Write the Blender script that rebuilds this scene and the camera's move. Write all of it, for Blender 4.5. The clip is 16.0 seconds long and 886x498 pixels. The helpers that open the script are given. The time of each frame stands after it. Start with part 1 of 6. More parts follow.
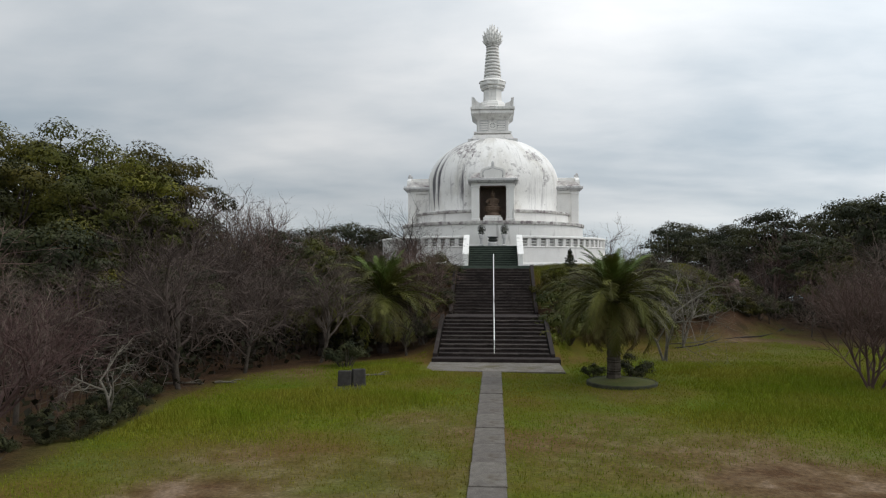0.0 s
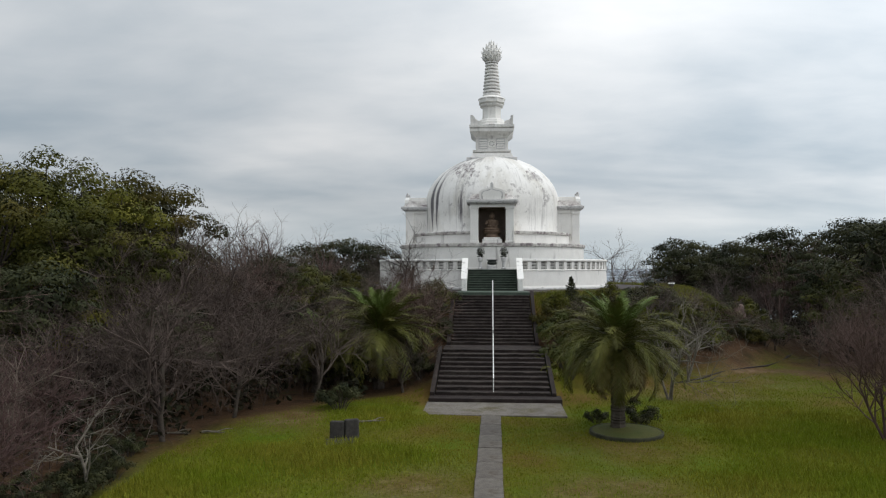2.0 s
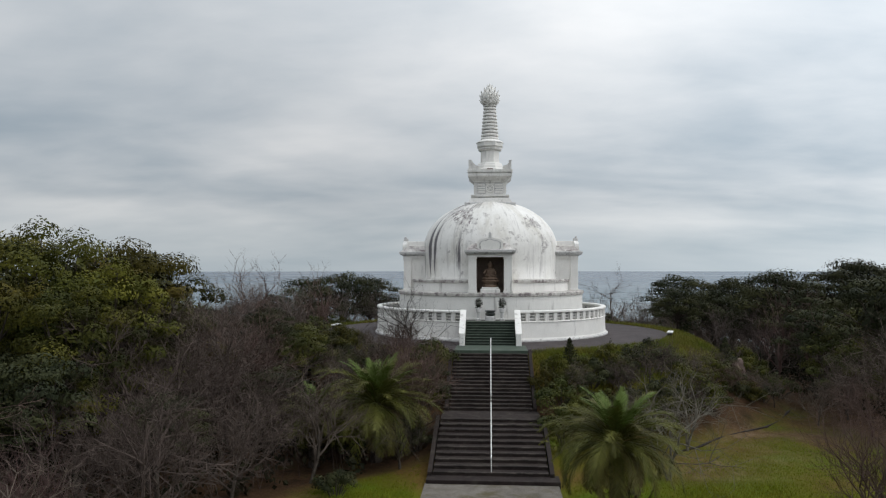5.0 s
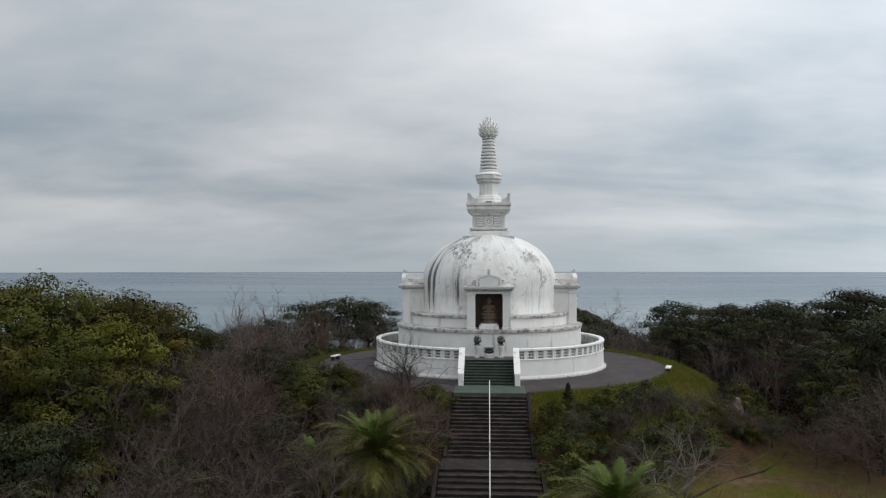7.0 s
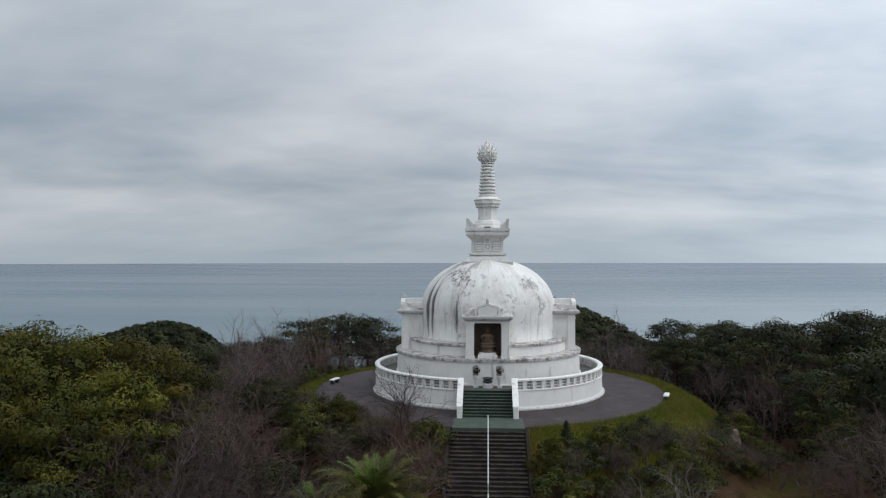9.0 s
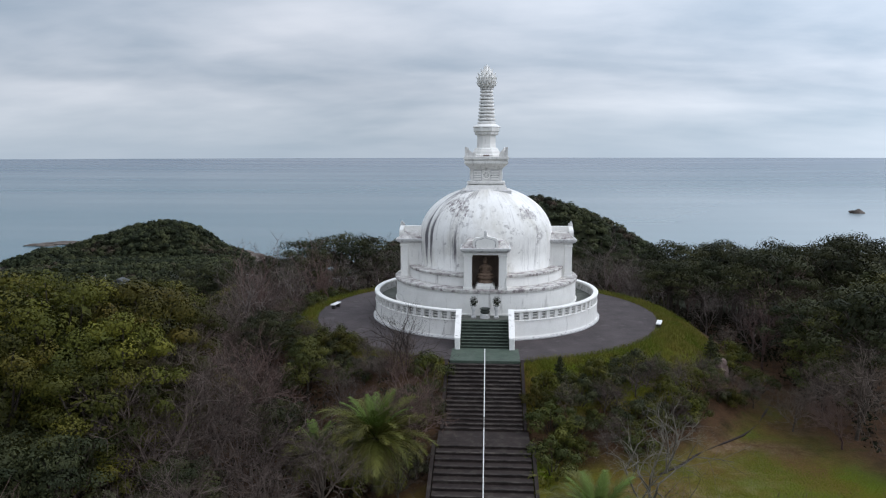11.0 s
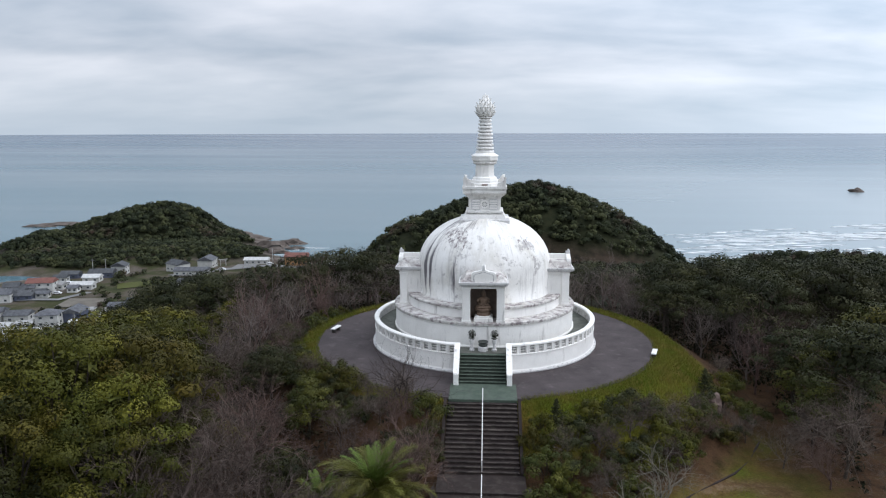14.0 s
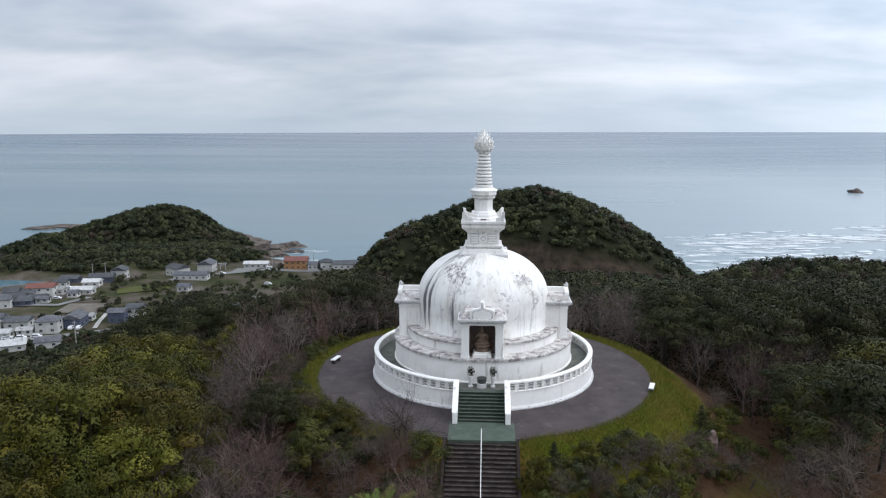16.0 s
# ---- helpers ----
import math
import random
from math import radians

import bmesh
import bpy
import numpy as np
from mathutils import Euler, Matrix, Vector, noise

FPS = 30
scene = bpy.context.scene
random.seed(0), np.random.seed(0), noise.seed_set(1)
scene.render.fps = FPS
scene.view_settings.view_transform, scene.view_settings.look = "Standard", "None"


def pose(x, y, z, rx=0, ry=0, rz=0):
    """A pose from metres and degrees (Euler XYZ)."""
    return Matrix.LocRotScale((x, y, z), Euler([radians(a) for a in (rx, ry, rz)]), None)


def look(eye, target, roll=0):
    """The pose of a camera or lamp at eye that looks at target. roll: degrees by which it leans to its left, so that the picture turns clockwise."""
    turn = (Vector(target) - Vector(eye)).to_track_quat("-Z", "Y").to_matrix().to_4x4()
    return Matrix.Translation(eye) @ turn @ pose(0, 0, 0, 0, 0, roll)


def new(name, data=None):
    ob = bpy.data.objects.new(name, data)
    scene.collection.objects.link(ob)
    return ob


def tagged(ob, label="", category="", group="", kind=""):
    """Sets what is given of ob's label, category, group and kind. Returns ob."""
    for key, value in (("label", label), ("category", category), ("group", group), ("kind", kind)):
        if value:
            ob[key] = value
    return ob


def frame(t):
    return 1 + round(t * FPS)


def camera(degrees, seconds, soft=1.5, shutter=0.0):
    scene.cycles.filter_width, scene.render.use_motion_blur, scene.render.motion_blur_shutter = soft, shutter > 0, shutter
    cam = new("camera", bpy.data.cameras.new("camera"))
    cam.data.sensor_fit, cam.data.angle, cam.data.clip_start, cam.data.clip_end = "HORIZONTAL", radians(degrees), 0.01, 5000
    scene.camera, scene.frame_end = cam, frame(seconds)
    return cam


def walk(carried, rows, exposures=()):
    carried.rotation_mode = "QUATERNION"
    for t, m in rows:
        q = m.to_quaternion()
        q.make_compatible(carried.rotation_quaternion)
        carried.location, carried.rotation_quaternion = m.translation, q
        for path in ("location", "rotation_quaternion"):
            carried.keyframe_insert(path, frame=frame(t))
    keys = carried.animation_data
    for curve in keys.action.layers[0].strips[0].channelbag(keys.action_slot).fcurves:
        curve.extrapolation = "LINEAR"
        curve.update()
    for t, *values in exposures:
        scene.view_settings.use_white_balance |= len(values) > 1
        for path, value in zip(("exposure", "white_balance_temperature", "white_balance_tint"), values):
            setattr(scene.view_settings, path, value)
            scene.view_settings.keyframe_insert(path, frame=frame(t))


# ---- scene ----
cam = camera(63.6, 16.0, 1.2)
METRES, TILT, TURN = 24.0, 1.3, 3.9
HOME = pose(-0.1, -68.8, 0.05, TILT, 0.0, TURN)
ROWS = [
    (0.0, 0.0, 0.0, 0.0, 0.0, 0.0, -0.0),
    (0.5, 0.0012, 0.0107, 0.0165, -0.02, 0.03, 0.01),
    (1.0, 0.0023, 0.0234, 0.0333, -0.03, 0.07, 0.03),
    (1.5, 0.0034, 0.0379, 0.0509, -0.04, 0.11, 0.04),
    (2.0, 0.0046, 0.0528, 0.0721, -0.04, 0.15, 0.06),
    (2.5, 0.0045, 0.0642, 0.097, -0.07, 0.21, 0.05),
    (3.0, 0.0056, 0.0662, 0.1243, -0.07, 0.24, 0.06),
    (3.5, 0.0056, 0.0659, 0.1514, -0.1, 0.25, 0.06),
    (4.0, 0.0067, 0.0654, 0.1797, -0.11, 0.27, 0.06),
    (6.5, 0.0073, 0.0564, 0.3336, -0.22, 0.27, 0.09),
    (7.0, 0.0071, 0.0559, 0.366, -0.24, 0.27, 0.09),
    (7.5, 0.0074, 0.0551, 0.3988, -0.24, 0.26, 0.1),
    (8.0, 0.0068, 0.0553, 0.4324, -0.27, 0.24, 0.13),
    (8.5, 0.0079, 0.055, 0.466, -0.28, 0.08, 0.16),
    (9.0, 0.0102, 0.0546, 0.4995, -0.27, -0.47, 0.18),
    (9.5, 0.0102, 0.0549, 0.5323, -0.31, -1.85, 0.21),
    (10.0, 0.0129, 0.0533, 0.5641, -0.27, -5.81, 0.24),
    (12.5, 0.0172, 0.0565, 0.735, -0.29, -10.21, 0.3),
    (13.0, 0.0174, 0.0573, 0.7695, -0.3, -10.83, 0.32),
    (13.5, 0.0174, 0.0587, 0.8041, -0.33, -10.85, 0.34),
    (14.0, 0.0174, 0.0601, 0.839, -0.36, -10.88, 0.34),
    (14.5, 0.0186, 0.0609, 0.8737, -0.35, -10.89, 0.37),
    (15.0, 0.0185, 0.0622, 0.9087, -0.38, -10.92, 0.37),
    (15.5, 0.0193, 0.0635, 0.9438, -0.39, -10.95, 0.39),
    (16.0, 0.0197, 0.0655, 0.9791, -0.4, -11.0, 0.4),
]
walk(cam, [(t, HOME @ pose(METRES * x, METRES * y, METRES * z, 90 + pitch, 0.3 * roll, yaw)) for t, x, y, z, yaw, pitch, roll in ROWS],
     [(0.0, 0.0, 6800, 10), (3.5, -0.03, 6800, 10), (7.0, -0.2, 6700, 10), (8.5, -0.24, 6600, 10), (10.0, -0.1, 6200, 11), (12.5, 0.24, 6300, 13), (16.0, 0.29, 6300, 13)])

# ---- sky and sun: overcast, brighter behind the clouds high up ----
SUN_UP, SUN_ROUND = 46.0, 84.0
world = bpy.data.worlds.new("overcast_sky")
scene.world = world
world.use_nodes = True
wn, wl = world.node_tree.nodes, world.node_tree.links
wn.clear()


def wnode(kind, **kw):
    n = wn.new(kind)
    for k, v in kw.items():
        n.inputs[k].default_value = v
    return n


def wmath(op, a, b=None):
    n = wn.new("ShaderNodeMath")
    n.operation = op
    for i, s in enumerate((a, b)):
        if s is None:
            continue
        if isinstance(s, (int, float)):
            n.inputs[i].default_value = s
        else:
            wl.new(s, n.inputs[i])
    return n.outputs[0]


coord = wn.new("ShaderNodeTexCoord")
split = wn.new("ShaderNodeSeparateXYZ")
wl.new(coord.outputs["Generated"], split.inputs[0])
height = wmath("MAXIMUM", split.outputs[2], 0.0)
sheet = wmath("ADD", height, 0.2)
join_xy = wn.new("ShaderNodeCombineXYZ")
wl.new(wmath("DIVIDE", split.outputs[0], sheet), join_xy.inputs[0])
wl.new(wmath("MULTIPLY", wmath("DIVIDE", split.outputs[1], sheet), 1.5), join_xy.inputs[1])
cloud_big = wnode("ShaderNodeTexNoise", Scale=0.5, Detail=4.0, Roughness=0.45, Distortion=0.35)
cloud_small = wnode("ShaderNodeTexNoise", Scale=2.1, Detail=6.0, Roughness=0.55, Distortion=0.2)
for n in (cloud_big, cloud_small):
    wl.new(join_xy.outputs[0], n.inputs["Vector"])
density = wmath("ADD", wmath("MULTIPLY", cloud_big.outputs["Fac"], 0.82), wmath("MULTIPLY", cloud_small.outputs["Fac"], 0.18))
cloud_ramp = wn.new("ShaderNodeValToRGB")
cr = cloud_ramp.color_ramp
cr.elements[0].position, cr.elements[0].color = 0.36, (0.36, 0.45, 0.54, 1)
cr.elements[1].position, cr.elements[1].color = 0.62, (0.85, 0.885, 0.93, 1)
wl.new(density, cloud_ramp.inputs[0])
# an overcast sky is about twice as bright overhead as low down
lift = wmath("ADD", wmath("MULTIPLY", height, 0.6), 0.74)
clouds = wn.new("ShaderNodeVectorMath")
clouds.operation = "SCALE"
haze = wn.new("ShaderNodeMapRange")
haze.inputs[1].default_value, haze.inputs[2].default_value, haze.inputs[3].default_value, haze.inputs[4].default_value = 0.0, 0.09, 0.75, 0.0
wl.new(height, haze.inputs[0])
veil = wn.new("ShaderNodeMix")
veil.data_type = "RGBA"
wl.new(haze.outputs[0], veil.inputs[0])
wl.new(cloud_ramp.outputs[0], veil.inputs[6])
veil.inputs[7].default_value = (0.58, 0.69, 0.78, 1)
wl.new(veil.outputs[2], clouds.inputs[0])
toward = wn.new("ShaderNodeVectorMath")
toward.operation = "DOT_PRODUCT"
wl.new(coord.outputs["Generated"], toward.inputs[0])
toward.inputs[1].default_value = (math.sin(radians(SUN_ROUND)) * math.cos(radians(SUN_UP)), math.cos(radians(SUN_ROUND)) * math.cos(radians(SUN_UP)), math.sin(radians(SUN_UP)))
glow = wmath("MULTIPLY", wmath("POWER", wmath("MAXIMUM", toward.outputs["Value"], 0.0), 1.4), 1.15)
wl.new(wmath("ADD", lift, glow), clouds.inputs["Scale"])
sky = wn.new("ShaderNodeTexSky")
sky.sky_type, sky.sun_disc = "NISHITA", False
sky.sun_elevation, sky.sun_rotation = radians(SUN_UP), radians(SUN_ROUND)
back_sky = wnode("ShaderNodeBackground", Strength=0.08)
wl.new(sky.outputs[0], back_sky.inputs["Color"])
back_cloud = wnode("ShaderNodeBackground", Strength=1.02)
wl.new(clouds.outputs[0], back_cloud.inputs["Color"])
both = wn.new("ShaderNodeMixShader")
both.inputs[0].default_value = 0.93
wl.new(back_sky.outputs[0], both.inputs[1])
wl.new(back_cloud.outputs[0], both.inputs[2])
wout = wn.new("ShaderNodeOutputWorld")
wl.new(both.outputs[0], wout.inputs[0])

sun_lamp = bpy.data.lights.new("sun", "SUN")
sun_lamp.energy, sun_lamp.angle, sun_lamp.color = 0.85, radians(25), (1.0, 0.95, 0.88)
sun = new("sun", sun_lamp)
sun.matrix_world = look((0, 0, 60), Vector((0, 0, 60)) - Vector(toward.inputs[1].default_value))


# ---- materials ----
def material(name, c1, c2, scale=3.0, rough=0.85, bump=0.3, fine=25.0, stretch=(1, 1, 1), spread=0.0, stain=None, stain_scale=1.0, stain_cut=(0.52, 0.68), stain_stretch=(1, 1, 1), island=0.0, metallic=0.0, spec=0.3, clump=0.0, grit=1.0, patches=0.0):
    """Two colours over a coarse and a fine noise, a stain with a shape of its own, and a shift from piece to piece."""
    m = bpy.data.materials.new(name)
    m.use_nodes = True
    nt, ln = m.node_tree.nodes, m.node_tree.links
    bsdf = nt["Principled BSDF"]
    tc = nt.new("ShaderNodeTexCoord")

    def noise_at(sc, st, detail=5.0, rgh=0.6):
        mp = nt.new("ShaderNodeMapping")
        mp.inputs["Scale"].default_value = st
        ln.new(tc.outputs["Object"], mp.inputs["Vector"])
        n = nt.new("ShaderNodeTexNoise")
        n.inputs["Scale"].default_value, n.inputs["Detail"].default_value, n.inputs["Roughness"].default_value = sc, detail, rgh
        ln.new(mp.outputs[0], n.inputs["Vector"])
        return n.outputs["Fac"]

    def mix(fac, a, b):
        n = nt.new("ShaderNodeMix")
        n.data_type = "RGBA"
        if isinstance(fac, float):
            n.inputs[0].default_value = fac
        else:
            ln.new(fac, n.inputs[0])
        for sock, v in ((n.inputs[6], a), (n.inputs[7], b)):
            if isinstance(v, tuple):
                sock.default_value = (*v, 1)
            else:
                ln.new(v, sock)
        return n.outputs[2]

    def span(fac, lo, hi):
        n = nt.new("ShaderNodeMapRange")
        n.inputs[1].default_value, n.inputs[2].default_value = lo, hi
        ln.new(fac, n.inputs[0])
        return n.outputs[0]

    coarse, grain = noise_at(scale, stretch), noise_at(fine, stretch, 3.0)
    col = mix(span(coarse, 0.35, 0.65), c1, c2)
    dark = nt.new("ShaderNodeMapRange")
    dark.inputs[1].default_value, dark.inputs[2].default_value, dark.inputs[3].default_value, dark.inputs[4].default_value = 0.25, 0.75, 1 - 0.14 * grit, 1 + 0.1 * grit
    ln.new(grain, dark.inputs[0])
    hsv = nt.new("ShaderNodeHueSaturation")
    ln.new(col, hsv.inputs["Color"])
    ln.new(dark.outputs[0], hsv.inputs["Value"])
    col = hsv.outputs[0]
    if stain:
        mask = span(noise_at(stain_scale, stain_stretch, 6.0, 0.65), *stain_cut)
        if patches:
            where = nt.new("ShaderNodeMath")
            where.operation = "MULTIPLY"
            ln.new(mask, where.inputs[0])
            ln.new(span(noise_at(patches, (1, 1, 0.6), 3.0), 0.4, 0.6), where.inputs[1])
            mask = where.outputs[0]
        col = mix(mask, col, stain)
    if spread or island:
        src = nt.new("ShaderNodeObjectInfo").outputs["Random"] if spread else nt.new("ShaderNodeNewGeometry").outputs["Random Per Island"]
        amount = spread or island
        r = nt.new("ShaderNodeMapRange")
        r.inputs[3].default_value, r.inputs[4].default_value = 1 - amount, 1 + amount
        ln.new(src, r.inputs[0])
        r2 = nt.new("ShaderNodeMapRange")
        r2.inputs[3].default_value, r2.inputs[4].default_value = 0.5 - 0.06 * amount, 0.5 + 0.06 * amount
        ln.new(src, r2.inputs[0])
        h2 = nt.new("ShaderNodeHueSaturation")
        ln.new(col, h2.inputs["Color"])
        ln.new(r.outputs[0], h2.inputs["Value"])
        ln.new(r2.outputs[0], h2.inputs["Hue"])
        col = h2.outputs[0]
        if spread and island:
            isl = nt.new("ShaderNodeNewGeometry").outputs["Random Per Island"]
            r3 = nt.new("ShaderNodeMapRange")
            r3.inputs[3].default_value, r3.inputs[4].default_value = 1 - island, 1 + island
            ln.new(isl, r3.inputs[0])
            h3 = nt.new("ShaderNodeHueSaturation")
            ln.new(col, h3.inputs["Color"])
            ln.new(r3.outputs[0], h3.inputs["Value"])
            col = h3.outputs[0]
    if clump:
        tone = nt.new("ShaderNodeAttribute")
        tone.attribute_name = "tone"
        r4, r5 = nt.new("ShaderNodeMapRange"), nt.new("ShaderNodeMapRange")
        r4.inputs[3].default_value, r4.inputs[4].default_value = 1 - clump, 1 + clump
        r5.inputs[3].default_value, r5.inputs[4].default_value = 0.515, 0.475
        h4 = nt.new("ShaderNodeHueSaturation")
        for r in (r4, r5):
            ln.new(tone.outputs["Fac"], r.inputs[0])
        ln.new(r4.outputs[0], h4.inputs["Value"])
        ln.new(r5.outputs[0], h4.inputs["Hue"])
        ln.new(col, h4.inputs["Color"])
        col = h4.outputs[0]
    ln.new(col, bsdf.inputs["Base Color"])
    bsdf.inputs["Roughness"].default_value = rough
    bsdf.inputs["Metallic"].default_value = metallic
    bsdf.inputs["Specular IOR Level"].default_value = spec
    if bump:
        b = nt.new("ShaderNodeBump")
        b.inputs["Strength"].default_value, b.inputs["Distance"].default_value = bump, 0.03
        ln.new(grain, b.inputs["Height"])
        ln.new(b.outputs[0], bsdf.inputs["Normal"])
    return m


WHITE = material("white_paint", (0.77, 0.755, 0.725), (0.84, 0.825, 0.795), 0.8, 0.7, 0.15, 9.0, stain=(0.3, 0.28, 0.265), stain_scale=2.2, stain_cut=(0.56, 0.76), stain_stretch=(1, 1, 0.16), grit=0.35, patches=0.35)


def dome_material():
    """White paint that peels in flakes and runs down in dark streaks where the dome is most weathered."""
    m = material("weathered_white_dome", (0.77, 0.755, 0.725), (0.85, 0.835, 0.81), 0.45, 0.7, 0.15, 7.0, grit=0.35)
    nt, ln = m.node_tree.nodes, m.node_tree.links
    bsdf = nt["Principled BSDF"]
    base = bsdf.inputs["Base Color"].links[0].from_socket

    def attribute(tag):
        n = nt.new("ShaderNodeAttribute")
        n.attribute_name = tag
        return n.outputs["Fac"]

    def calc(op, a, b):
        n = nt.new("ShaderNodeMath")
        n.operation = op
        for k, v in enumerate((a, b)):
            if isinstance(v, (int, float)):
                n.inputs[k].default_value = v
            else:
                ln.new(v, n.inputs[k])
        return n.outputs[0]

    def layer(col, tint, across, along, scale, wear, reach, edge, level):
        at = nt.new("ShaderNodeCombineXYZ")
        ln.new(calc("MULTIPLY", attribute("round"), across), at.inputs[0])
        ln.new(calc("MULTIPLY", attribute("down"), along), at.inputs[1])
        at.inputs[2].default_value = level
        n = nt.new("ShaderNodeTexNoise")
        n.inputs["Scale"].default_value, n.inputs["Detail"].default_value, n.inputs["Roughness"].default_value = scale, 6.0, 0.68
        ln.new(at.outputs[0], n.inputs["Vector"])
        worn = calc("ADD", n.outputs["Fac"], calc("MULTIPLY", attribute(wear), reach))
        span = nt.new("ShaderNodeMapRange")
        span.inputs[1].default_value, span.inputs[2].default_value = edge
        ln.new(worn, span.inputs[0])
        mix = nt.new("ShaderNodeMix")
        mix.data_type = "RGBA"
        ln.new(span.outputs[0], mix.inputs[0])
        ln.new(col, mix.inputs[6])
        mix.inputs[7].default_value = (*tint, 1)
        return mix.outputs[2]

    col = layer(base, (0.6, 0.575, 0.52), 5.0, 0.4, 0.6, "streaked", 0.1, (0.48, 0.7), 3.0)
    col = layer(col, (0.47, 0.45, 0.44), 6.2, 0.09, 2.6, "streaked", 0.12, (0.55, 0.76), 0.0)
    col = layer(col, (0.13, 0.12, 0.13), 6.2, 0.06, 2.0, "streaked", 0.38, (0.7, 0.8), 9.0)
    col = layer(col, (0.42, 0.4, 0.39), 6.2, 0.9, 1.8, "flaked", 0.16, (0.6, 0.72), 2.0)
    col = layer(col, (0.22, 0.19, 0.19), 6.2, 0.7, 2.6, "flaked", 0.22, (0.7, 0.77), 5.0)
    ln.new(col, bsdf.inputs["Base Color"])
    return m


DOME = dome_material()
LEDGE = material("stained_ledge", (0.68, 0.66, 0.63), (0.4, 0.37, 0.35), 1.6, 0.8, 0.3, 8.0, stain=(0.2, 0.17, 0.17), stain_scale=1.7, stain_cut=(0.48, 0.62))
CROWN_WHITE = material("rain_greyed_white", (0.66, 0.645, 0.62), (0.79, 0.775, 0.75), 1.4, 0.8, 0.2, 9.0, stain=(0.32, 0.3, 0.285), stain_scale=2.4, stain_cut=(0.56, 0.76), stain_stretch=(1, 1, 0.25))
GREYED = material("grey_weathered_plaster", (0.5, 0.49, 0.49), (0.68, 0.67, 0.66), 2.5, 0.85, 0.3, 12.0, stain=(0.2, 0.19, 0.19), stain_scale=2.5)
NICHE = material("brown_niche_wall", (0.16, 0.12, 0.1), (0.22, 0.17, 0.14), 2.0, 0.8, 0.2)
BRONZE = material("brown_stone_statue", (0.13, 0.085, 0.06), (0.2, 0.14, 0.1), 4.0, 0.6, 0.2)
ASPHALT = material("old_asphalt", (0.045, 0.036, 0.037), (0.068, 0.055, 0.056), 0.5, 0.9, 0.4, 30.0, stain=(0.13, 0.115, 0.11), stain_scale=0.8, stain_cut=(0.58, 0.82))
FLOOR = material("ambulatory_floor", (0.075, 0.08, 0.068), (0.12, 0.122, 0.108), 0.8, 0.9, 0.3, stain=(0.05, 0.06, 0.045), stain_scale=1.1)
# grey for recessed backs: mould plus the recess shade put into the colour
RECESS = material("shade_and_mould_recess", (0.36, 0.355, 0.345), (0.52, 0.51, 0.495), 2.0, 0.9, 0.3, 12.0, stain=(0.1, 0.1, 0.085), stain_scale=2.4)
GREEN_PAINT = material("worn_green_paint", (0.05, 0.072, 0.053), (0.08, 0.102, 0.08), 1.3, 0.75, 0.3, 14.0, stain=(0.05, 0.06, 0.05), stain_scale=1.4)
GREEN_STEP = material("dark_green_step", (0.016, 0.022, 0.016), (0.032, 0.042, 0.032), 1.6, 0.8, 0.3, 14.0, spread=0.15)
NOSE = material("green_step_nosing", (0.1, 0.13, 0.102), (0.058, 0.078, 0.06), 3.0, 0.75, 0.2)
STEP = material("dark_mossy_step", (0.017, 0.0115, 0.0105), (0.03, 0.021, 0.0185), 1.2, 0.9, 0.5, 14.0, stain=(0.045, 0.037, 0.031), stain_scale=2.0, spread=0.2)
STEP_EDGE = material("pale_step_nosing", (0.085, 0.07, 0.062), (0.03, 0.024, 0.021), 1.1, 0.9, 0.3, 16.0, stain=(0.017, 0.013, 0.011), stain_scale=0.9, stain_cut=(0.48, 0.6), spread=0.25)
CONCRETE = material("path_concrete", (0.085, 0.074, 0.064), (0.155, 0.138, 0.122), 1.6, 0.9, 0.5, 20.0, stain=(0.055, 0.042, 0.028), stain_scale=1.3, stain_cut=(0.5, 0.7), spread=0.12, grit=1.6)
STONE = material("dark_stone", (0.028, 0.025, 0.022), (0.055, 0.05, 0.045), 3.0, 0.85, 0.4)
IRON = material("dark_cast_iron", (0.05, 0.055, 0.05), (0.1, 0.11, 0.1), 5.0, 0.6, 0.2, metallic=0.6)
RAILPAINT = material("white_rail_paint", (0.7, 0.7, 0.68), (0.8, 0.79, 0.77), 4.0, 0.5, 0.05, stain=(0.4, 0.3, 0.22), stain_scale=3.0, stain_cut=(0.62, 0.75))
BARK = material("brown_bark", (0.04, 0.032, 0.0264), (0.08, 0.0664, 0.056), 3.0, 0.95, 0.5, 18.0, spread=0.2, spec=0.12)
TWIG = material("grey_brown_twigs", (0.056, 0.042, 0.035), (0.135, 0.106, 0.091), 0.8, 0.95, 0.2, spread=0.28, spec=0.12)
TWIG_RED = material("reddish_twigs", (0.085, 0.054, 0.047), (0.125, 0.084, 0.075), 1.0, 0.95, 0.2, spread=0.2, spec=0.12)
TWIG_GREY = material("pale_grey_twigs", (0.082, 0.065, 0.058), (0.165, 0.136, 0.122), 0.8, 0.95, 0.2, spread=0.25, spec=0.12)
TWIG_FAR = material("far_bare_crowns", (0.075, 0.055, 0.046), (0.115, 0.083, 0.07), 0.06, 0.95, 0.0, 0.6, island=0.25, spec=0.1)
PALE_BARK = material("pale_bark", (0.1, 0.088, 0.07), (0.165, 0.148, 0.122), 3.0, 0.9, 0.4, 12.0)
LEAF_OLIVE = material("olive_leaves", (0.026, 0.031, 0.005), (0.075, 0.072, 0.009), 0.4, 0.6, 0.0, spread=0.3, island=0.12, clump=0.72, spec=0.12)
LEAF_GREEN = material("green_leaves", (0.036, 0.044, 0.0095), (0.066, 0.07, 0.015), 0.5, 0.55, 0.0, spread=0.2, island=0.1, clump=0.45, spec=0.12)
